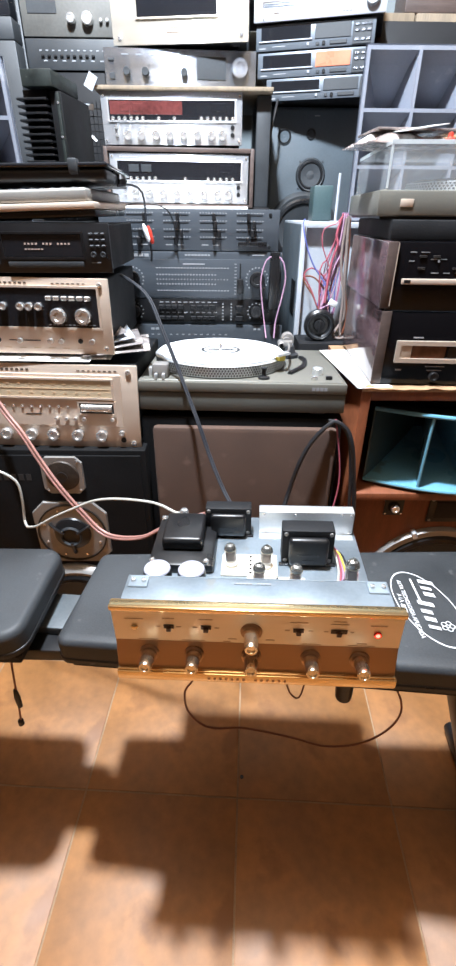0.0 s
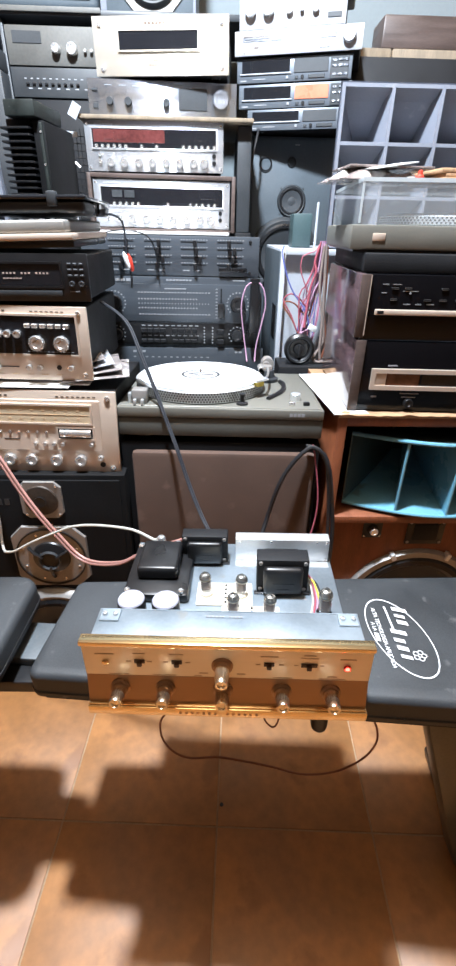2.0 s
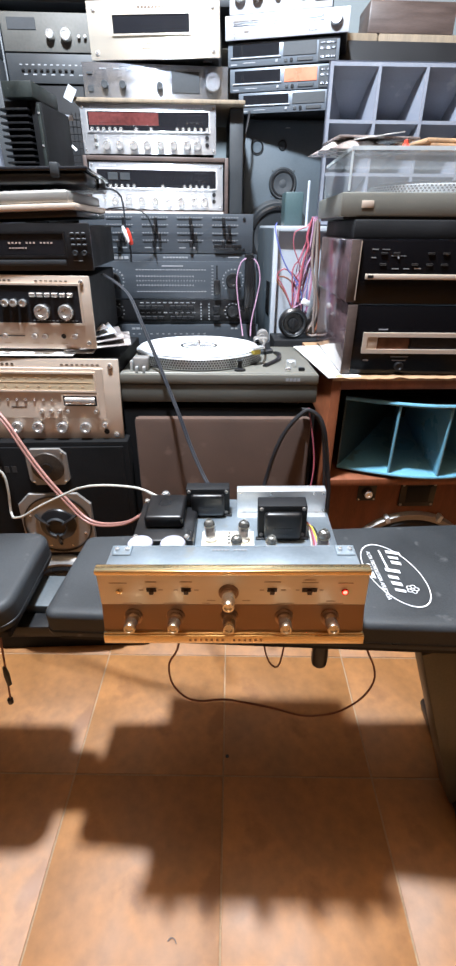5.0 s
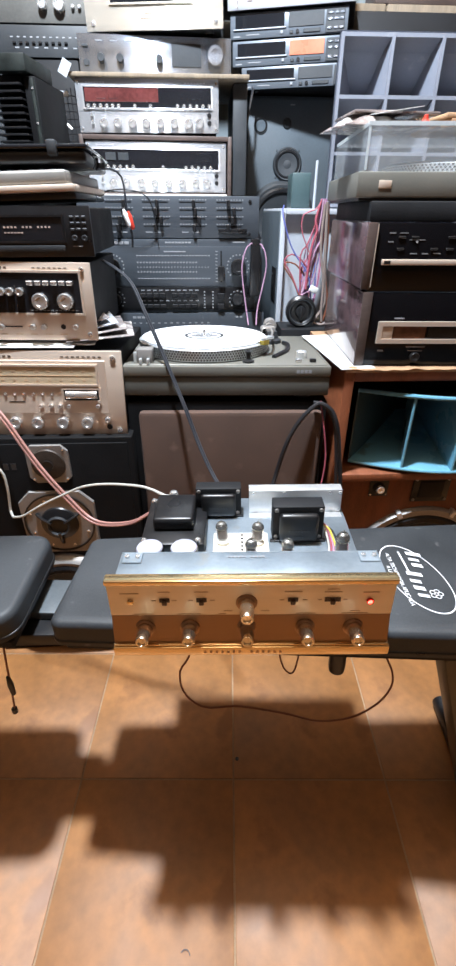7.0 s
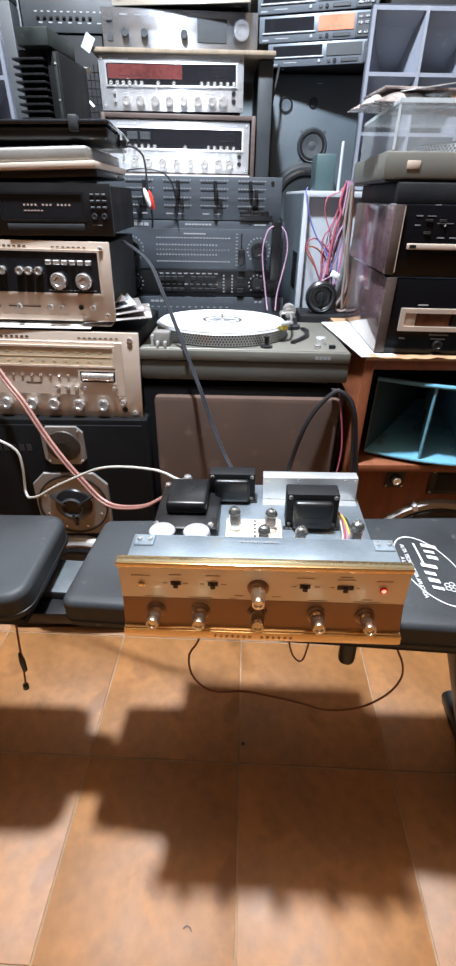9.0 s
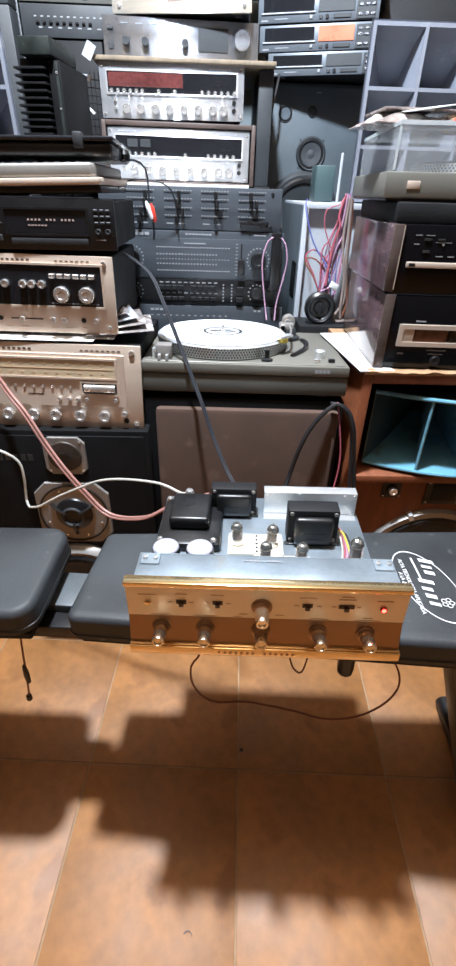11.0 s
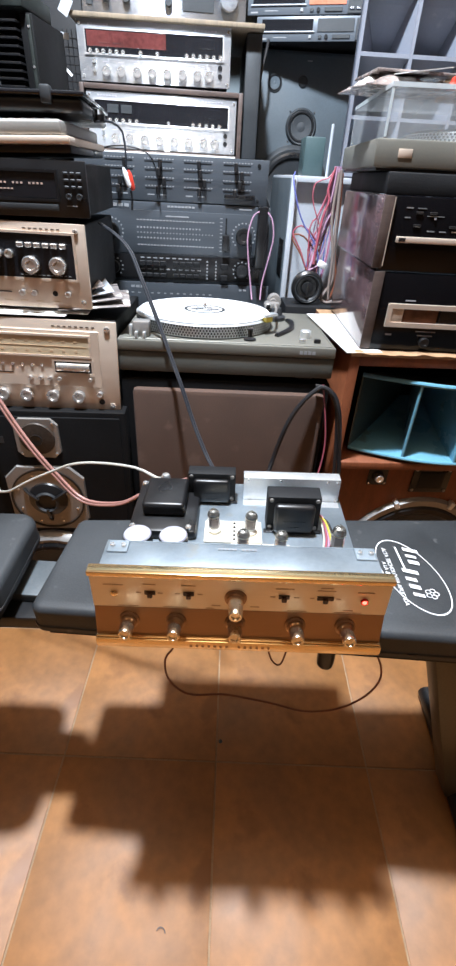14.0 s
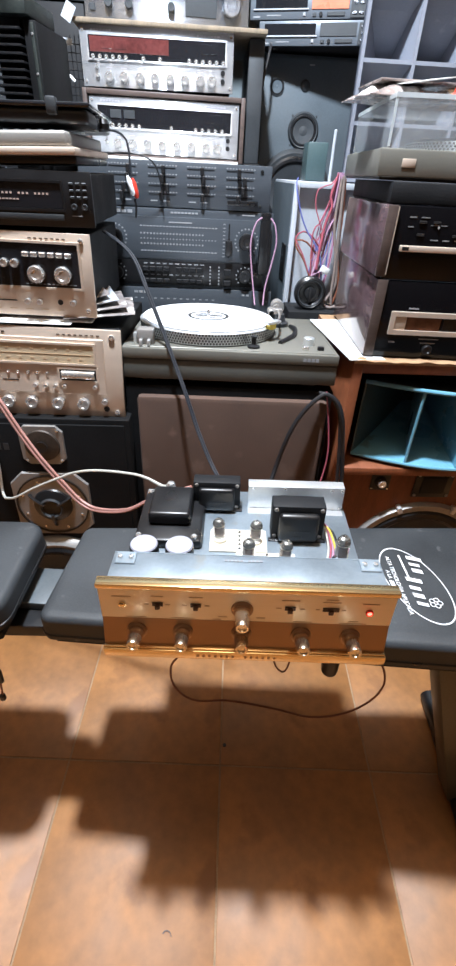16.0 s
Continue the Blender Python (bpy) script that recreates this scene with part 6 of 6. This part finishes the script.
for i in range(nu):
    for j in range(nv):
        bag.faces.new((tv[i][j], tv[i + 1][j], tv[i + 1][j + 1], tv[i][j + 1]))
        bag.faces.new((bv[i][j], bv[i][j + 1], bv[i + 1][j + 1], bv[i + 1][j]))
for i in range(nu):
    for j in (0, nv):
        bag.faces.new((tv[i][j], tv[i + 1][j], bv[i + 1][j], bv[i][j]))
for j in range(nv):
    for i in (0, nu):
        bag.faces.new((tv[i][j], tv[i][j + 1], bv[i][j + 1], bv[i][j]))
BAG = mat("dusty_plastic_bag", (0.25, 0.205, 0.19), 0.25, 0, 0.5, 25, 200, 0.3, coat=0.3, wear=((0.62, 0.6, 0.58), 20, 0.55))
solo("plastic_bag", bag, BAG, "crumpled dusty plastic bag on the dust cover", "bag", pose(0.252, 1.045, 1.2322, 0, 0, 8))
solo("record_sleeve", box(0, 0.17, 0, 0.12, 0, 0.004, 0.001), BAG, "flat dusty sleeve lying on the plastic bag", "sleeve", pose(0.275, 1.07, 1.2545, 0, 0, 4))
solo("white_leaflet", box(0, 0.085, 0, 0.05, 0, 0.0015), PAPER, "folded white leaflet on the dust cover", "leaflet", pose(0.318, 1.03, 1.2475, 4, -9, 14))
solo("red_thimble", lathe([(0.009, 0), (0.009, 0.006), (0.005, 0.010), (0.004, 0.016), (0, 0.018)], 14), REDP, "small red plastic thimble on the dust cover", "thimble", pose(0.405, 1.05, 1.2322))
solo("small_white_ring", lathe([(0.004, 0), (0.008, 0.001), (0.008, 0.005), (0.004, 0.005), (0.004, 0)], 16), PAPER, "small white ring on the dust cover", "ring", pose(0.388, 1.045, 1.2322))
fp = thing("folded_papers", "stack of folded yellowed papers on the dust cover", "papers", pose(0.455, 1.06, 1.2322, 0, 0, 6))
for b in ((0, 0.2, 0, 0.15, 0, 0.008, 0.002), (0.01, 0.19, 0.01, 0.14, 0.0082, 0.016, 0.002), (0.0, 0.2, 0.01, 0.15, 0.0162, 0.024, 0.002)):
    part("folded_paper", box(*b), WOODRAW, fp)

speaker_knob(0.257, 1.340, 0.850)
solo("tweeter_shelf", box(0.200, 0.42, 1.31, 1.42, 0.0, 0.8075, 0.003), BLACKMAT, "black block under the round tweeter", "block")

# ---- cables ----
cord("white_cable", [(-0.575, 0.914, 0.895), (-0.608, 0.912, 0.856), (-0.611, 0.911, 0.804), (-0.600, 0.910, 0.782), (-0.629, 0.908, 0.736), (-0.636, 0.907, 0.713), (-0.621, 0.906, 0.674), (-0.604, 0.905, 0.640),
                     (-0.623, 0.903, 0.583), (-0.661, 0.902, 0.550), (-0.685, 0.901, 0.563), (-0.645, 0.899, 0.618), (-0.598, 0.898, 0.650), (-0.615, 0.897, 0.670), (-0.611, 0.895, 0.693), (-0.585, 0.894, 0.709),
                     (-0.565, 0.893, 0.692), (-0.558, 0.892, 0.645), (-0.529, 0.890, 0.631), (-0.499, 0.889, 0.629), (-0.464, 0.888, 0.604), (-0.459, 0.886, 0.562), (-0.465, 0.885, 0.501), (-0.454, 0.869, 0.494)],
     0.0029, "white", "white two-core cable looped before the black loudspeaker")
cord("white_cable", [(-0.454, 0.869, 0.494), (-0.423, 0.850, 0.510), (-0.370, 0.831, 0.549), (-0.307, 0.812, 0.588), (-0.261, 0.792, 0.616), (-0.207, 0.773, 0.631), (-0.138, 0.754, 0.634), (-0.096, 0.735, 0.625), (-0.080, 0.715, 0.640)],
     0.0027, "white", "white two-core cable running to the tube amplifier")
for dx in (-0.0026, 0.0026):
    cord("pink_cable", [(x + dx, y, z + dx) for x, y, z in ((-0.528, 0.950, 0.862), (-0.504, 0.933, 0.853), (-0.487, 0.917, 0.807), (-0.455, 0.900, 0.756), (-0.424, 0.883, 0.720), (-0.390, 0.867, 0.661), (-0.354, 0.850, 0.609), (-0.311, 0.833, 0.558),
                        (-0.273, 0.817, 0.522), (-0.234, 0.800, 0.517), (-0.174, 0.775, 0.537), (-0.133, 0.765, 0.566), (-0.094, 0.755, 0.591), (-0.045, 0.745, 0.615))], 0.0031, "pink", "one core of a pinkish clear speaker cable")
for dx in (-0.0026, 0.0026):
    cord("dark_cable", [(x + 0.8 * dx, y, z) for x, y, z in ((-0.232, 1.10, 1.000), (-0.197, 1.09, 0.980), (-0.167, 1.063, 0.955), (-0.140, 1.020, 0.906), (-0.108, 0.977, 0.840), (-0.082, 0.933, 0.788), (-0.057, 0.890, 0.737), (-0.032, 0.847, 0.680), (-0.008, 0.803, 0.639), (0.012, 0.760, 0.621))],
         0.0022, "slate", "core of a dark grey twin cable hanging above the bench")
cord("black_cable", [(0.115, 0.860, 0.500), (0.140, 0.900, 0.567), (0.156, 0.905, 0.630), (0.173, 0.910, 0.674), (0.197, 0.915, 0.710), (0.221, 0.920, 0.731), (0.234, 0.920, 0.735), (0.255, 0.910, 0.723), (0.269, 0.900, 0.688), (0.283, 0.900, 0.613), (0.292, 0.890, 0.532), (0.290, 0.87, 0.40)],
     0.0050, "black", "thick black cable arching before the brown loudspeaker")
cord("black_cable", [(0.218, 0.928, 0.735), (0.240, 0.922, 0.732), (0.262, 0.915, 0.705), (0.272, 0.905, 0.65), (0.280, 0.89, 0.55), (0.284, 0.87, 0.42)], 0.004, "black", "black cable beside the brown loudspeaker")
cord("red_wire", [(0.234, 0.930, 0.737), (0.247, 0.918, 0.668), (0.254, 0.910, 0.610), (0.250, 0.900, 0.558), (0.235, 0.885, 0.500)], 0.0017, "red", "thin red wire beside the brown loudspeaker", "wire")
cord("brown_wire", [(-0.045, 0.515, 0.500), (-0.053, 0.5, 0.457), (-0.069, 0.5, 0.422), (-0.067, 0.5, 0.373), (-0.047, 0.5, 0.334), (-0.02, 0.5, 0.318), (0.025, 0.5, 0.320), (0.07, 0.5, 0.308), (0.128, 0.5, 0.287), (0.176, 0.5, 0.265), (0.217, 0.5, 0.263), (0.256, 0.5, 0.276),
                    (0.291, 0.5, 0.312), (0.306, 0.5, 0.356), (0.300, 0.5, 0.398), (0.281, 0.505, 0.444), (0.268, 0.52, 0.520)], 0.0019, "brown", "thin brown wire drooping below the tube amplifier", "wire")
cord("brown_wire", [(0.092, 0.515, 0.500), (0.101, 0.5, 0.439), (0.113, 0.5, 0.410), (0.124, 0.5, 0.406), (0.131, 0.505, 0.430), (0.140, 0.515, 0.510)], 0.0016, "brown", "short brown wire curl below the bench", "wire")
plug = thing("black_adapter", "black plug adapter with a looped pink cord", "adapter", pose(0.128, 1.385, 0.905))
part("body", box(-0.013, 0.013, -0.015, 0.012, -0.02, 0.125, 0.004), BLACK, plug)
part("cord", sweep([(-0.006, -0.012, 0.115), (-0.024, -0.016, 0.105), (-0.036, -0.018, 0.065), (-0.034, -0.02, 0.02), (-0.022, -0.03, -0.06), (-0.018, -0.05, -0.09)], 0.0019, 8), CORDS["mauve"], plug)
part("cord", sweep([(0.008, -0.012, 0.115), (0.022, -0.016, 0.10), (0.030, -0.018, 0.06), (0.022, -0.02, 0.01), (0.008, -0.03, -0.05), (0.004, -0.05, -0.09)], 0.0019, 8), CORDS["mauve"], plug)
rca = thing("phono_lead", "phono lead with red and white plugs", "cable", pose(-0.195, 1.19, 1.09))
part("lead", sweep([(-0.035, -0.05, 0.075), (-0.01, -0.02, 0.078), (0.008, 0, 0.065), (0.012, 0.0, 0.03), (0.012, 0, 0.0)], 0.0022, 8), CORDS["slate"], rca)
part("plug", lathe([(0.003, -0.035), (0.0055, -0.03), (0.0055, -0.008), (0.002, 0.002), (0, 0.002)], 12), REDP, rca, "red plug", pose(0.016, 0, 0.0, 0, -12, 0))
part("plug", lathe([(0.003, -0.035), (0.0055, -0.03), (0.0055, -0.008), (0.002, 0.002), (0, 0.002)], 12), WHITE, rca, "white plug", pose(0.006, -0.003, 0.004, 0, -18, 0))
part("lead", sweep([(0.018, 0, -0.035), (0.02, 0.0, -0.05), (0.018, 0.002, -0.07)], 0.0025, 6), CORDS["black"], rca)
cord("black_lead", [(-0.27, 1.38, 1.128), (-0.25, 1.36, 1.135), (-0.20, 1.35, 1.138), (-0.155, 1.36, 1.125), (-0.14, 1.385, 1.09), (-0.135, 1.39, 1.04)], 0.0016, "black", "black lead over the equalizer")
cord("black_lead", [(0.16, 1.90, 1.44), (0.15, 1.86, 1.40), (0.135, 1.84, 1.33), (0.128, 1.82, 1.24), (0.125, 1.80, 1.16)], 0.004, "black", "black lead hanging beside the receivers")

# ---- print on the bench, then floor tiles ----
T = -83
slanted([(-0.027, 0.001, 0.008, 0.022), (-0.012, -0.003, 0.006, 0.015), (0.001, -0.003, 0.008, 0.015)], 0, WHITEINK, "printed_bar", bench, (0.5665, 0.147, OZ), T)
slanted([(-0.034, 0.001, 0.008, 0.022), (-0.017, -0.003, 0.007, 0.015), (-0.002, -0.003, 0.008, 0.015), (0.015, -0.003, 0.006, 0.015)], 0, WHITEINK, "printed_bar", bench, (0.5565, 0.091, OZ), T)
slanted([(-0.0255, 0, 0.051, 0.0028)], 0, WHITEINK, "printed_rule", bench, (0.5445, 0.151, OZ), T - 1)
words("ALTA TECNOLOGIA APLICADA", 0.0086, (0.5285, 0.112, OZ), T - 1, bench, WHITEINK, 0.1)
words("A LA", 0.0086, (0.518, 0.131, OZ), T - 1, bench, WHITEINK, 0.1)
slanted([(0, 0, 0.016, 0.006)], 0, WHITEINK, "printed_bar", bench, (0.519, 0.117, OZ), T - 1)
for i in range(5):
    a = 2 * math.pi * i / 5
    part("printed_petal", lathe([(0.0042, 0), (0.0042, 0.0006), (0.003, 0.0006), (0.003, 0)], 16), WHITEINK, bench, "", pose(0.575 + 0.006 * math.cos(a), 0.077 + 0.006 * math.sin(a), OZ - 0.0002))

PITCH = 0.338
tile_me = as_mesh("tile", box(-0.1672, 0.1672, -0.1672, 0.1672, -0.0024, 0.0, 0.0014, 2), TILE)
FL = pose(0.028, 0.538, 0, 0, 0, -2.9)
for i in range(-9, 9):
    for j in range(-13, 7):
        p = FL @ Vector(((i + 0.5) * PITCH, (j + 0.5) * PITCH, 0))
        if X0 + 0.08 < p.x < X1 - 0.08 and Y0 + 0.08 < p.y < Y1 - 0.08:
            part("tile", tile_me, TILE, floor_ob, "", Matrix.Translation((0, 0, random.uniform(-0.0004, 0.0002))) @ FL @ pose((i + 0.5) * PITCH, (j + 0.5) * PITCH, 0))
solo("floor_speck", lathe([(0, 0), (0.0045, 0), (0.004, 0.0012), (0, 0.0016)], 12), BLACK, "small dark crumb on the tile floor", "crumb", pose(0.039, 0.582, 0.0003))
solo("lint_scrap", sweep([(0, 0, 0), (0.005, 0.004, 0.0004), (0.012, 0.002, 0.0002), (0.015, -0.004, 0)], 0.0014, 6, 0.004, 0.3), CORDS["taupe"], "small grey scrap of lint on the floor", "scrap", pose(-0.078, 0.262, 0.0012))
